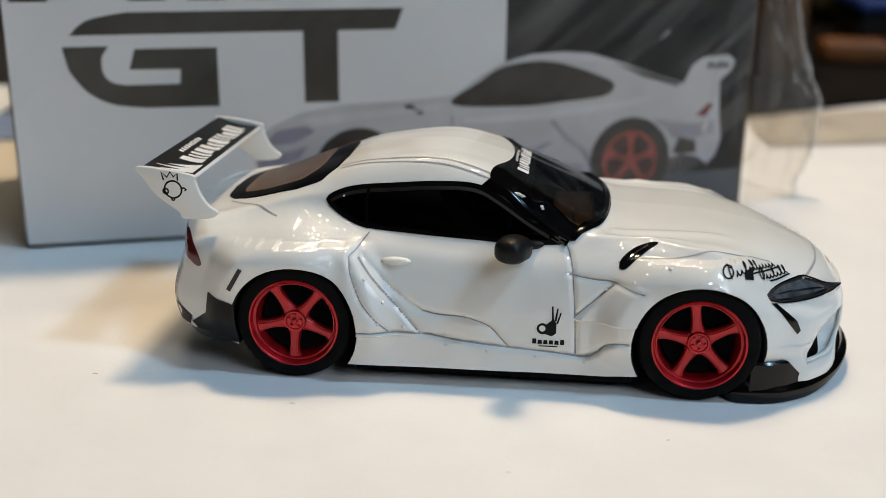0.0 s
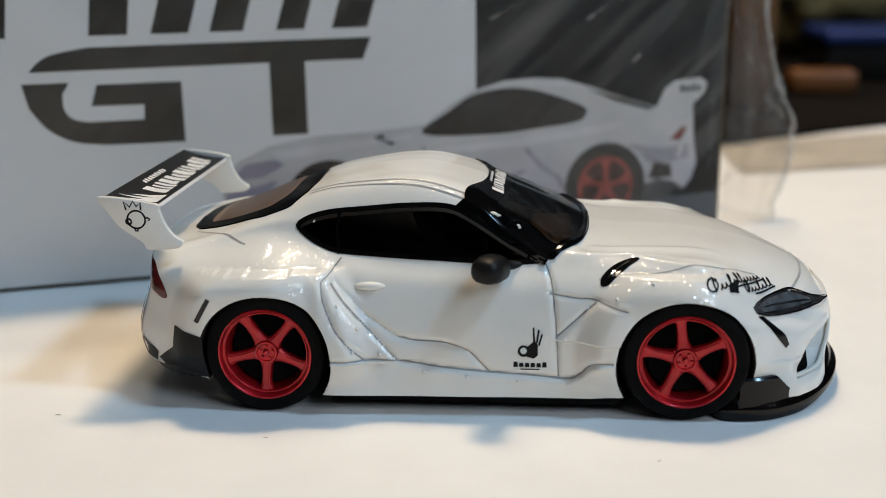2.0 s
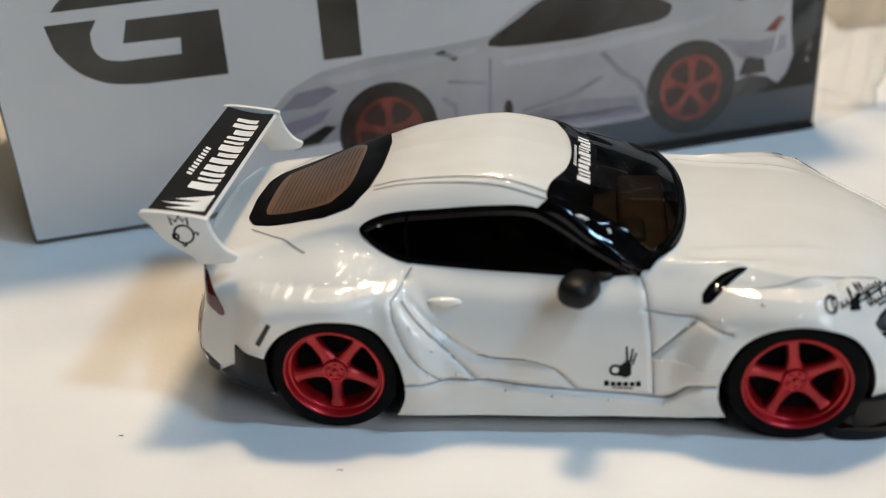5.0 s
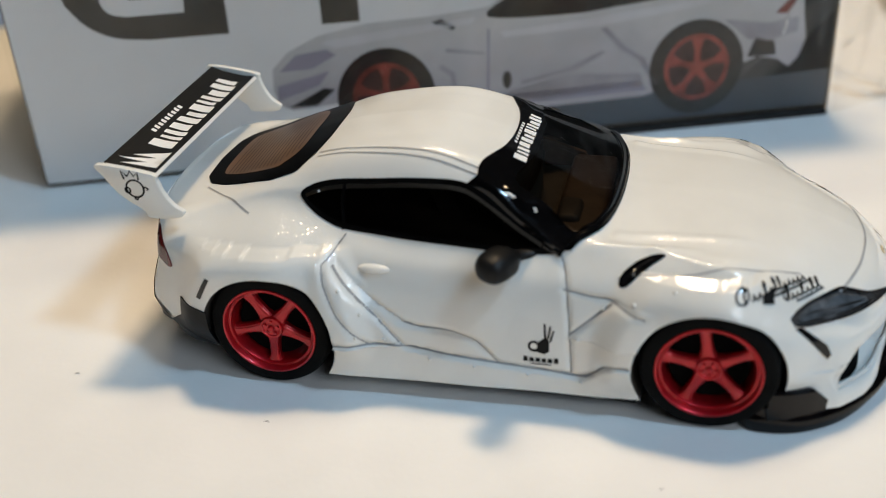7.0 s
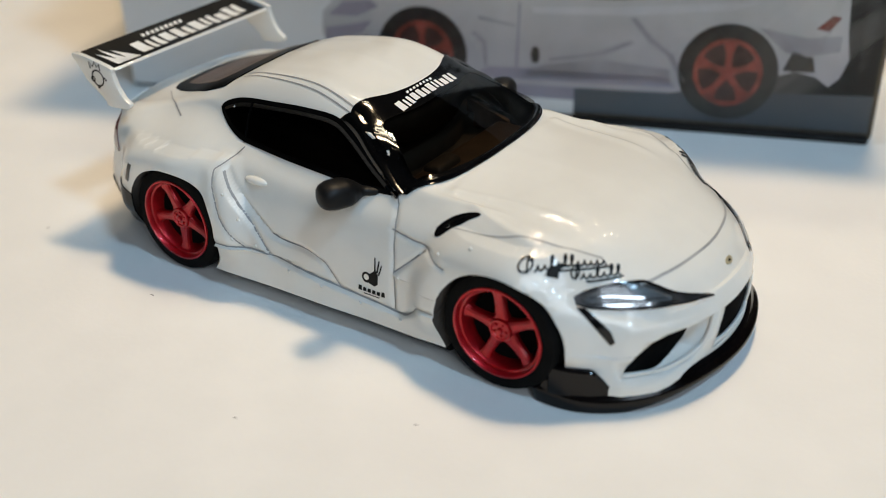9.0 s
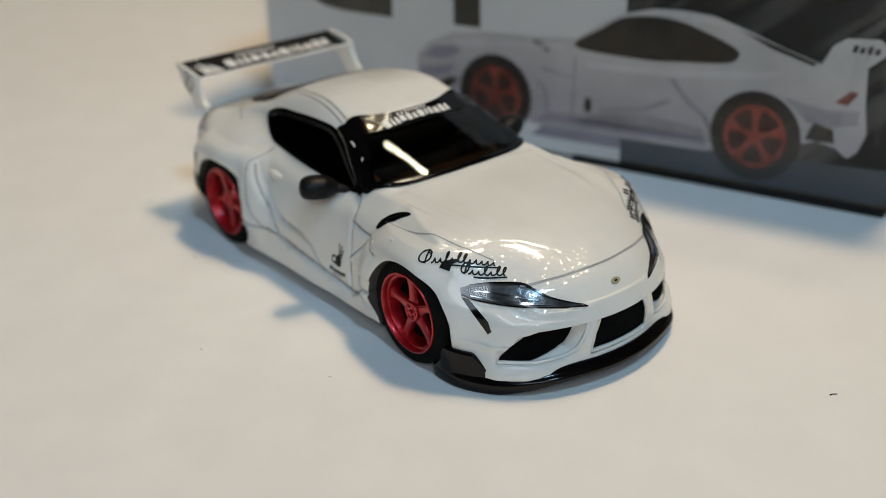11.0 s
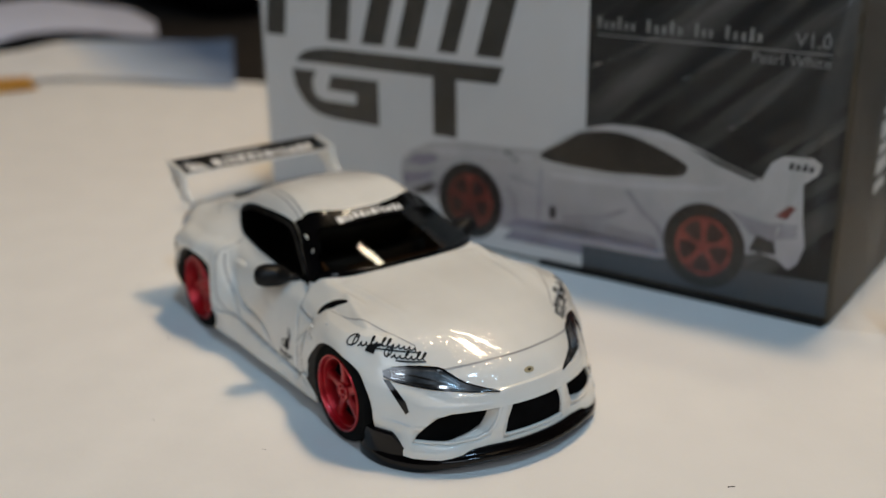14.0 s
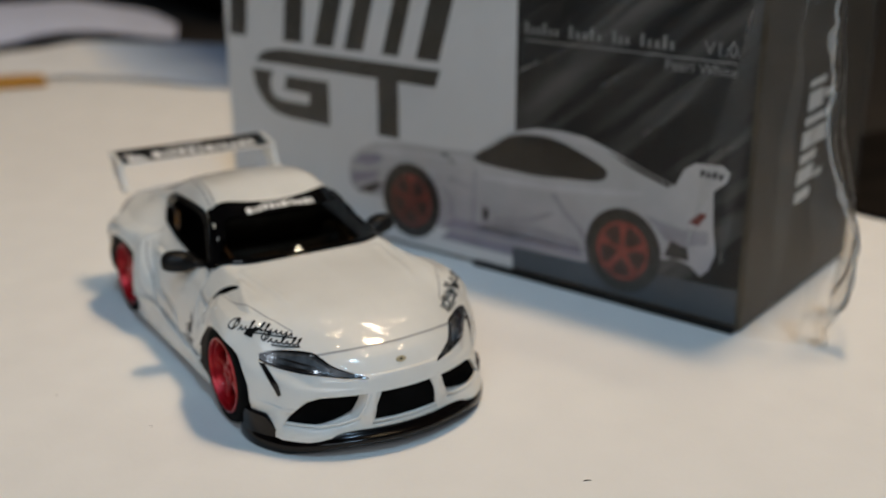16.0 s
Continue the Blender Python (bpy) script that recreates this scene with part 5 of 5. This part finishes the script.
# shading on the printed flank
for nm, o, m in (
    ("picture_shade", [(0.65, 0.56), (2.60, 0.60), (2.55, 0.78), (1.6, 0.86), (0.9, 0.72)], 0),
    ("picture_light", [(-1.5, 1.58), (-0.6, 1.66), (0.45, 1.72), (0.40, 1.64), (-0.5, 1.56), (-1.3, 1.48)], 1),
    ("picture_light", [(0.75, 1.50), (1.8, 1.56), (2.9, 1.66), (3.6, 1.72), (3.3, 1.60), (2.0, 1.46), (0.8, 1.42)], 1),
    ("picture_line", [(2.10, 1.44), (2.35, 1.16), (2.60, 0.98), (2.78, 0.62), (2.72, 0.62), (2.52, 0.96), (2.28, 1.12), (2.02, 1.42)], 0),
    ("picture_line", [(1.0, 0.78), (1.7, 0.90), (2.1, 1.10), (2.05, 1.14), (1.62, 0.95), (1.0, 0.83)], 0),
    ("picture_line", [(-0.05, 1.10), (0.10, 0.98), (0.14, 0.66), (0.18, 0.66), (0.16, 1.02), (0.0, 1.15)], 0),
    ("picture_line", [(0.05, 1.30), (0.55, 1.22), (0.55, 1.26), (0.06, 1.35)], 0),
    ("picture_roof_light", [(1.35, 2.28), (1.9, 2.37), (2.5, 2.34), (2.9, 2.24), (2.5, 2.27), (1.9, 2.31)], 1),
    ("picture_shade", [(3.6, 1.40), (4.2, 1.30), (4.6, 1.35), (4.6, 1.15), (4.2, 1.05), (3.95, 1.10)], 0),
):
    printed(nm, [o], 3, (PRINT_SOFT, PRINT_LIGHT)[m])
printed("picture_lamp", [[(-2.02, 1.24), (-1.80, 1.44), (-1.42, 1.48), (-1.30, 1.40), (-1.62, 1.24)]], 3, PRINT_SHADE)
printed("picture_shade", [[(-2.08, 0.86), (-1.55, 1.02), (-1.40, 1.20), (-1.75, 1.12), (-2.06, 1.06)]], 3, PRINT_SHADE)
printed("picture_shade", [[(-1.95, 0.76), (-1.60, 0.76), (-1.36, 0.95), (-1.50, 0.98)]], 4, PRINT_BLACK)
printed("picture_vent", [[(-0.10, 1.70), (0.16, 1.58), (0.20, 1.62), (0.02, 1.73)]], 3, PRINT_BLACK)
printed("picture_shade", [[(-0.05, 0.50), (2.65, 0.54), (2.5, 0.68), (0.2, 0.66)]], 3, PRINT_SHADE)
printed("picture_shade", [[(3.95, 0.86), (4.34, 0.86), (4.30, 1.05), (4.05, 1.12)]], 3, PRINT_BLACK)
printed("picture_line", [[(0.55, 0.55), (0.58, 0.55), (0.62, 1.55), (0.59, 1.55)]], 3, PRINT_SHADE)
printed("picture_mark", [oval(0.82, 0.86, 0.06, 0.12, 16)], 3, PRINT_BLACK)
printed("picture_tail_lamp", [[(4.28, 1.42), (4.44, 1.40), (4.56, 1.58), (4.46, 1.60)]], 3, PRINT_RED)
for k in range(4):
    printed("picture_mark", [bar(4.40 + 0.09 * k, 4.46 + 0.09 * k, 2.10, 2.20 - 0.02 * (k % 2), 0.2)], 3, PRINT_BLACK)

# caption: plain bars for the names, then the words that can be read
x = 1.50
for wide in (0.62, 0.58, 0.30, 0.56):
    n = max(2, round(wide / 0.11))
    for k in range(n):
        printed("caption_bar", [bar(x + k * wide / n, x + (k + 0.45) * wide / n, 3.75, 3.86 if k % 3 else 3.93, 0.0)], 2, PRINT_TEXT)
    x += wide + 0.13
printed("caption_line", [[(1.50, 3.655), (4.80, 3.655), (4.80, 3.675), (1.50, 3.675)]], 2, PRINT_TEXT)


def words(name, text, x, z, size, right=False):
    cu = bpy.data.curves.new(name, "FONT")
    cu.body, cu.size, cu.resolution_u = text, size, 3
    cu.align_x = "RIGHT" if right else "LEFT"
    tmp = new(name, cu)
    bpy.context.view_layer.update()
    me = bpy.data.meshes.new_from_object(tmp.evaluated_get(bpy.context.evaluated_depsgraph_get()))
    bpy.data.objects.remove(tmp)
    bm = bmesh.new()
    bm.from_mesh(me)
    bpy.data.meshes.remove(me)
    for v in bm.verts:
        v.co = (x + v.co.x, -0.012, z + v.co.y + 0.03)
    return part(name, bm, PRINT_TEXT, card, smooth=False)


words("caption_words", "V1.0", 4.80, 3.74, 0.26, True)
words("caption_words", "Pearl White", 4.82, 3.48, 0.215, True)
words("small_words", "TM", 0.58, 4.28, 0.16)

# the end of the box: one upright row of pale blocks
for z0, z1, y0, y1 in ((1.45, 1.62, 1.55, 2.1), (1.72, 1.95, 1.55, 2.15), (1.72, 1.82, 2.2, 2.5), (2.02, 2.16, 1.6, 2.2), (2.24, 2.50, 1.6, 2.55), (2.58, 2.70, 1.65, 2.6), (2.78, 3.05, 1.7, 2.25), (2.90, 3.02, 2.3, 2.7), (3.12, 3.22, 1.7, 2.3)):
    printed("end_mark", [[(y0, z0), (y1, z0 + 0.03), (y1, z1 + 0.03), (y0, z1)]], 1, WHITE_INK, face="end")

# clear wrap round the box, wrinkled, with a crimped fin at the far end edge
FILM = clear_film("clear_wrap_film", (0.96, 0.96, 0.95), 1.33, 0.16, 0.55, 110, pull=True, thin=True)


def film_bm(u_axis, lo, hi, z0, z1, base, out, seed, n=70, m=36):
    bm = bmesh.new()
    grid = []
    for i in range(n + 1):
        row = []
        for j in range(m + 1):
            a, z = lo + (hi - lo) * i / n, z0 + (z1 - z0) * j / m
            lift = 0.035 + 0.05 * abs(noise.noise(Vector((a * 0.8 + z * 0.9 + seed, z * 0.5 - a * 0.3, seed)))) + 0.02 * noise.noise(Vector((a * 3 - z * 2, z * 2.5, seed + 4)))
            p = base + out * lift
            row.append(bm.verts.new((a, p, z) if u_axis == "x" else (p, a, z)))
        grid.append(row)
    for i in range(n):
        for j in range(m):
            bm.faces.new((grid[i][j], grid[i + 1][j], grid[i + 1][j + 1], grid[i][j + 1]))
    return bm


part("front_film", film_bm("x", -BW - 0.04, BW + 0.04, 0.01, BH, 0.0, -1, 1.0), FILM, carton, "clear wrinkled plastic film")


HEM_X = curve_at((0.0, 0.4, 0.8, 1.1, 1.45, 1.85, 2.2, 2.6, 3.0, 5.4), (6.25, 6.30, 6.42, 6.50, 6.50, 6.34, 6.20, 6.02, 5.95, 5.85))


def crimp(z):
    """Where the loose end of the wrap is crimped, for a height."""
    return Vector((HEM_X(z) + 0.05 * noise.noise(Vector((z * 2.1, 0.0, 9.0))), 0.30 + 0.10 * noise.noise(Vector((z * 1.3, 4.0, 2.0))), z))


def tent(t, z):
    """A point of the loose film tent, from the front edge of the box over the crimp to its back edge."""
    c = crimp(z)
    a, b, k = (Vector((BW + 0.04, -0.05, z)), c, t / 0.3) if t < 0.3 else (c, Vector((BW + 0.05, BD + 0.05, z)), (t - 0.3) / 0.7)
    p = a.lerp(b, k)
    sag = math.sin(math.pi * k) * (0.10 + 0.06 * noise.noise(Vector((t * 4, z * 1.2, 3.0))))
    return Vector((p.x - sag * (0.9 if t > 0.3 else 0.2), p.y, p.z))


def end_film_bm():
    """The wrap stands off the end of the box as a loose tent with a crimped edge."""
    bm = bmesh.new()
    grid = [[bm.verts.new(tent(i / 30, 0.01 + BH * j / 60)) for i in range(31)] for j in range(61)]
    for a, b in zip(grid, grid[1:]):
        for i in range(30):
            bm.faces.new((a[i], a[i + 1], b[i + 1], b[i]))
    return bm


def end_crease_bm(t0, z0, t1, z1, width, seed):
    """A narrow raised crease that runs over the film tent and fades at both ends."""
    bm = bmesh.new()
    rows = []
    for k in range(25):
        u = k / 24
        w = width * math.sin(math.pi * (0.06 + 0.88 * u)) * (1 + 0.5 * noise.noise(Vector((u * 6, seed, 1.0))))
        t = t0 + (t1 - t0) * u + 0.03 * noise.noise(Vector((u * 4, seed, 5.0)))
        z = min(max(z0 + (z1 - z0) * u, 0.03), BH)
        rows.append([bm.verts.new(tent(min(max(t + a * w, 0.01), 0.99), z) + Vector((0.02 + h, -0.01, 0))) for a, h in ((-1, 0.0), (0.0, 0.03), (1, 0.0))])
    for a, b in zip(rows, rows[1:]):
        for k in range(2):
            bm.faces.new((a[k], a[k + 1], b[k + 1], b[k]))
    return bm


part("end_film", end_film_bm(), clear_film("loose_end_film", (0.95, 0.935, 0.91), 1.35, 0.20, 0.6, 130, haze=0.03, thin=True), carton, "loose clear film tent over the box end").visible_shadow = False
hem = bmesh.new()
rings = []
for j in range(110):
    z = 0.03 + BH * j / 110
    r = 0.030 + 0.075 * max(0, noise.noise(Vector((z * 2.6, 3, 1.0)))) + 0.012 * noise.noise(Vector((z * 9, 0, 4)))
    side = 0.05 * noise.noise(Vector((z * 5.5, 7, 2.0)))
    rings.append([hem.verts.new(crimp(z) + Vector((r * math.cos(a) + side, r * math.sin(a) * 0.7, 0))) for a in np.linspace(0, 2 * math.pi, 10, endpoint=False)])
for a, b in zip(rings, rings[1:]):
    for k in range(10):
        hem.faces.new((a[k], a[(k + 1) % 10], b[(k + 1) % 10], b[k]))
part("film_hem", hem, clear_film("crumpled_film_hem", (0.985, 0.98, 0.97), 1.5, 0.25, 0.6, 400, haze=0.20, thin=True), carton, "crumpled whitish film hem")

FOLD = clear_film("creased_film_fold", (0.985, 0.985, 0.98), 1.12, 0.4, 0.3, 200, haze=0.035)


def fold_bm(points, width):
    """A raised crease in the front film."""
    bm = bmesh.new()
    rows = []
    for k, p in enumerate(smooth_path([(x, 0, z) for x, z in points], 24)):
        w = width * math.sin(math.pi * (0.1 + 0.8 * k / 24)) * (1 + 0.4 * noise.noise(Vector((k * 0.5, width * 40, 1.0))))
        rows.append([bm.verts.new((p.x + a * w, y, p.z)) for a, y in ((-1, -0.10), (-0.2, -0.125), (1, -0.10))])
    for a, b in zip(rows, rows[1:]):
        for k in range(2):
            bm.faces.new((a[k], a[k + 1], b[k + 1], b[k]))
    return bm


for points, width in (([(5.00, 4.4), (4.80, 3.2), (4.58, 2.2), (4.36, 1.2)], 0.085), ([(5.06, 5.0), (5.0, 3.6), (4.92, 2.4), (4.86, 1.0)], 0.11), ([(4.9, 5.1), (4.3, 4.3), (3.5, 3.6), (2.9, 3.2)], 0.09), ([(3.8, 5.1), (3.0, 4.2), (2.2, 3.6), (1.5, 3.25)], 0.10), ([(4.8, 4.0), (4.1, 3.1), (3.6, 2.6)], 0.08)):
    part("film_fold", fold_bm(points, width), FOLD, carton)


for t0, z0, t1, z1, width in ((0.08, 0.5, 0.16, 4.6, 0.030), (0.20, 0.2, 0.24, 3.0, 0.035), (0.30, 0.6, 0.44, 3.4, 0.022), (0.34, 2.2, 0.40, 5.0, 0.026), (0.50, 0.3, 0.36, 2.0, 0.030), (0.62, 1.2, 0.48, 4.4, 0.024), (0.26, 0.1, 0.34, 1.2, 0.040)):
    part("film_fold", end_crease_bm(t0, z0, t1, z1, width, z0 + t0), FOLD, carton)


# ---- things at the edge of the table ----
def draped(corners, heights, thick=0.03, n=28, seed=0.0, wave=0.12):
    """A thin sheet between four corners (front left, front right, back right, back left) and their heights, a little wavy."""
    bm = bmesh.new()
    grid = []
    c = [Vector((*p, h)) for p, h in zip(corners, heights)]
    for i in range(n + 1):
        row = []
        for j in range(n + 1):
            u, v = i / n, j / n
            p = c[0].lerp(c[1], u).lerp(c[3].lerp(c[2], u), v)
            w = noise.noise(Vector((u * 2.2 + seed, v * 2.0, seed)))
            row.append(bm.verts.new((p.x + 0.15 * w, p.y - 0.15 * w, max(p.z + wave * w, 0.035))))
        grid.append(row)
    for i in range(n):
        for j in range(n):
            bm.faces.new((grid[i][j], grid[i + 1][j], grid[i + 1][j + 1], grid[i][j + 1]))
    bmesh.ops.recalc_face_normals(bm, faces=bm.faces[:])
    bmesh.ops.solidify(bm, geom=bm.faces[:], thickness=thick)
    return bm


# blue colour stands in for cool-lit shade on the white paper
BLUE_SHADE = material("blue_shade_paper", (0.22, 0.30, 0.46), 0.7, spread=0.06, scale=60)
LAVENDER = material("lavender_paper", (0.54, 0.56, 0.68), 0.7, spread=0.05, scale=60)
def bent_sheet(rows, thick=0.03, n=40, seed=0.0, wave=0.06):
    """A curled sheet through a few edge lines, from its lifted front edge over its crest down to the table."""
    lines = [smooth_path(r, n) for r in rows]
    bm = bmesh.new()
    grid = []
    for j in range(n + 1):
        across = smooth_path([line[j] for line in lines], n)
        grid.append([bm.verts.new((p.x, p.y, max(p.z + wave * noise.noise(Vector((p.x * 0.6, p.y * 0.6, seed))), 0.0 if p.z > 0.0 else p.z))) for p in across])
    for a, b in zip(grid, grid[1:]):
        for i in range(n):
            bm.faces.new((a[i], b[i], b[i + 1], a[i + 1]))
    bmesh.ops.recalc_face_normals(bm, faces=bm.faces[:])
    bmesh.ops.solidify(bm, geom=bm.faces[:], thickness=thick)
    return bm


def half_blue_shade():
    """White paper with bluish shade painted into its far half, fading into the white."""
    m = material("half_blue_shade", (0.80, 0.79, 0.78), 0.75, spread=0.03, scale=120, spec=0.2)
    nt = m.node_tree
    b = nt.nodes["Principled BSDF"]
    base = b.inputs["Base Color"].links[0].from_socket
    co = nt.nodes.new("ShaderNodeTexCoord")
    split = nt.nodes.new("ShaderNodeSeparateXYZ")
    no = nt.nodes.new("ShaderNodeTexNoise")
    no.inputs["Scale"].default_value = 60
    add = nt.nodes.new("ShaderNodeMath")
    add.operation = "MULTIPLY_ADD"
    add.inputs[1].default_value = 0.012
    reach = nt.nodes.new("ShaderNodeMapRange")
    reach.inputs["From Min"].default_value, reach.inputs["From Max"].default_value = 0.034, 0.078
    ramp = nt.nodes.new("ShaderNodeValToRGB")
    ramp.color_ramp.elements[0].color, ramp.color_ramp.elements[1].color = (1, 1, 1, 1), (0.12, 0.19, 0.34, 1)
    ramp.color_ramp.elements.new(0.35).color = (0.55, 0.66, 0.84, 1)
    mix = nt.nodes.new("ShaderNodeMix")
    mix.data_type, mix.blend_type = "RGBA", "MULTIPLY"
    mix.inputs["Factor"].default_value = 1.0
    nt.links.new(co.outputs["Object"], split.inputs[0])
    nt.links.new(co.outputs["Object"], no.inputs["Vector"])
    nt.links.new(no.outputs["Fac"], add.inputs[0])
    nt.links.new(split.outputs["Y"], add.inputs[2])
    nt.links.new(add.outputs[0], reach.inputs["Value"])
    nt.links.new(reach.outputs[0], ramp.inputs["Fac"])
    nt.links.new(base, mix.inputs["A"])
    nt.links.new(ramp.outputs["Color"], mix.inputs["B"])
    nt.links.new(mix.outputs["Result"], b.inputs["Base Color"])
    return m


tagged(part("loose_paper", bent_sheet([[(-21.6, -0.6, 0.06), (-21.0, 1.1, 0.10), (-19.9, 2.9, 0.14), (-17.6, 4.7, 0.12), (-16.5, 5.7, 0.06)], [(-22.6, -0.4, 0.28), (-22.4, 1.4, 0.36), (-21.8, 3.4, 0.42), (-20.8, 5.4, 0.24), (-19.8, 7.2, 0.06)], [(-24.2, 0.2, 0.38), (-24.0, 1.8, 0.46), (-24.0, 3.6, 0.60), (-24.2, 5.6, 0.34), (-23.6, 8.9, 0.02)], [(-24.6, 0.2, 0.0), (-24.4, 1.8, 0.0), (-24.4, 3.6, 0.0), (-24.5, 5.7, 0.0), (-23.8, 9.0, 0.0)]], seed=3.0), half_blue_shade(), None), "curled white paper sheet with blue shade painted on its far half", "paper", "papers at the table edge")
tagged(part("loose_paper", bent_sheet([[(-25.0, -1.0, 0.40), (-25.0, 1.1, 0.56), (-25.0, 2.4, 0.76), (-25.0, 4.0, 0.76), (-25.1, 5.6, 0.46), (-25.3, 6.9, 0.22)], [(-26.4, -1.0, 1.15), (-26.4, 1.2, 1.22), (-26.4, 3.0, 1.22), (-26.4, 4.9, 1.02), (-26.4, 6.3, 0.72), (-26.4, 7.3, 0.36)], [(-28.2, -0.6, 1.40), (-28.2, 1.5, 1.45), (-28.2, 3.8, 1.42), (-28.2, 5.7, 1.12), (-28.2, 7.0, 0.80), (-28.2, 7.9, 0.32)], [(-29.0, -0.6, 0.0), (-29.0, 1.5, 0.0), (-29.0, 3.8, 0.0), (-29.0, 5.8, 0.0), (-29.0, 7.2, 0.0), (-29.0, 8.1, 0.0)]], seed=8.0), LAVENDER, None), "thick curled lavender paper sheet bent over itself", "paper", "papers at the table edge")
tagged(part("loose_paper", draped([(-23.0, -4.5), (-21.6, -0.9), (-26.0, 1.0), (-28.0, -3.0)], [0.05, 0.22, 0.55, 0.40], seed=4.0), PAPER, None), "white paper sheet under the folder", "paper", "papers at the table edge")
tagged(part("envelope", draped([(-21.0, -6.5), (-19.7, 1.2), (-22.0, 1.6), (-24.0, -5.6)], [0.05, 0.06, 0.12, 0.12], 0.06, seed=2.0, wave=0.05), material("orange_card", (0.60, 0.30, 0.05), 0.6, spread=0.1, scale=60), None), "orange card folder lying on the table", "folder")
tagged(part("dark_bag", box_bm(-59, -39, -30, 6.6, -0.03, 22, 3.0, 4), material("black_cloth", (0.006, 0.0045, 0.0045), 0.95, spread=0.3, bump=0.3, bump_scale=300, spec=0.05), None), "large black cloth bag in the dark", "bag", "dark bags round the table")
tagged(part("dark_bag", box_bm(-59, -27.5, 9.6, 44, -0.03, 16, 2.0, 4), bpy.data.materials["black_cloth"], None), "large black cloth bag behind the papers", "bag", "dark bags round the table")
DARK_WOOD = material("dark_brown_wood", (0.010, 0.007, 0.005), 0.8, spread=0.4, scale=60, bump=0.2, spec=0.1)
# added beige sheet, gives the far white paper a darker tone
tagged(part("loose_paper", draped([(4.4, 9.5), (17.0, 12.6), (17.0, 17.6), (4.3, 12.4)], [0.01] * 4, 0.008, seed=5.0, wave=0.0), material("beige_overlay", (0.50, 0.445, 0.365), 0.8, spread=0.16, scale=70, spec=0.15), None), "flat beige sheet over the white paper behind the box", "paper", "papers at the table edge")
tray = thing("wooden_tray", "low dark brown wooden tray behind the box", "tray")
part("tray_base", prism_bm([(-3.3, 10.9), (0.8, 11.2), (4.8, 12.4), (5.8, 13.2), (7.1, 14.1), (8.4, 14.9), (13.0, 16.6), (20.0, 20.0), (20.0, 34.0), (-3.3, 34.0)], "z", 0.002, 0.12, 0.03), DARK_WOOD, tray)
part("tray_rim", box_bm(-3.3, 20.0, 33.4, 34.0, 0.12, 0.9, 0.1), DARK_WOOD, tray)
tagged(part("brown_carton", box_bm(5.3, 6.25, 16.4, 18.6, 0.12, 4.6, 0.06, 2), material("brown_cardboard", (0.17, 0.09, 0.042), 0.85, spread=0.25, scale=70, spec=0.1), None), "narrow brown cardboard box standing on the tray", "box")
tagged(part("pencil_box", box_bm(7.4, 9.2, 19.6, 20.6, 0.12, 0.74, 0.15, 3), material("orange_brown_wood", (0.17, 0.06, 0.012), 0.5, spread=0.3, scale=90), None), "small orange-brown wooden case on the tray", "case")
case = thing("storage_case", "black plastic case with a blue lid on the tray", "case")
part("case_body", box_bm(8.9, 16.0, 22.0, 25.0, 0.12, 1.25, 0.1, 2), SATIN, case)
part("case_lid", box_bm(8.8, 16.1, 21.9, 25.1, 1.25, 1.62, 0.12, 3), material("blue_plastic", (0.006, 0.024, 0.13), 0.4, spread=0.15), case, "blue plastic lid")


def pouch_bm(cx, cy, cz, rx, ry, rz, seed):
    bm = bmesh.new()
    bmesh.ops.create_icosphere(bm, subdivisions=5, radius=1)
    for v in bm.verts:
        d = v.co.normalized()
        k = 1 + 0.14 * noise.noise(d * 2.4 + Vector((seed, 0, 0))) + 0.05 * noise.noise(d * 7 + Vector((0, seed, 0)))
        v.co = Vector((cx + rx * d.x * k, cy + ry * d.y * k, max(cz + rz * d.z * k, cz - rz * 0.8)))
    return bm


tagged(part("pouch", pouch_bm(13.5, 29.5, 2.85, 5.5, 2.6, 3.4, 2.0), material("olive_cloth", (0.10, 0.095, 0.045), 0.9, spread=0.3, bump=0.4, bump_scale=200), None), "lumpy olive cloth pouch", "pouch")
tagged(part("pouch", pouch_bm(4.0, 41.0, 5.0, 22.0, 5.0, 6.0, 5.0), bpy.data.materials["black_cloth"], None), "lumpy black cloth pouch", "pouch")
tagged(part("folded_paper", draped([(-13.2, 8.7), (-10.9, 9.5), (-11.0, 11.8), (-14.6, 12.4)], [0.05, 0.06, 0.30, 0.08], seed=7.0, wave=0.05), PAPER, None), "folded white paper with a raised corner", "paper")
# added strip that paints the box's bluish shade onto the paper
tagged(part("loose_paper", draped([(-12.6, 7.3), (-3.5, 8.6), (-3.5, 13.6), (-12.0, 9.4)], [0.035] * 4, 0.02, seed=1.0, wave=0.0), BLUE_SHADE, None), "flat added strip in the colour of blue shade beside the box", "paper")

# dark flecks on the paper
fleck = bmesh.new()
for a in range(4):
    for s in (-0.012, 0.012):
        fleck.verts.new((-0.06 + 0.04 * a, s + 0.015 * math.sin(a * 1.4), 0.006))
fleck.verts.ensure_lookup_table()
for a in range(3):
    fleck.faces.new((fleck.verts[2 * a], fleck.verts[2 * a + 2], fleck.verts[2 * a + 3], fleck.verts[2 * a + 1]))
FLECK = mesh_of(fleck, "fleck", INK)
for x, y, turn, size in ((-3.90, -1.74, 20, 0.4), (5.19, 1.21, 70, 0.65), (-1.82, -2.11, 10, 0.4), (1.63, -2.36, 40, 0.3), (0.26, -3.11, 15, 0.3)):
    ob = new("fleck", FLECK)
    ob.parent = paper
    ob.matrix_basis = pose(x * CM, y * CM, 0, 0, 0, turn) @ Matrix.Diagonal((size, size, 1, 1))
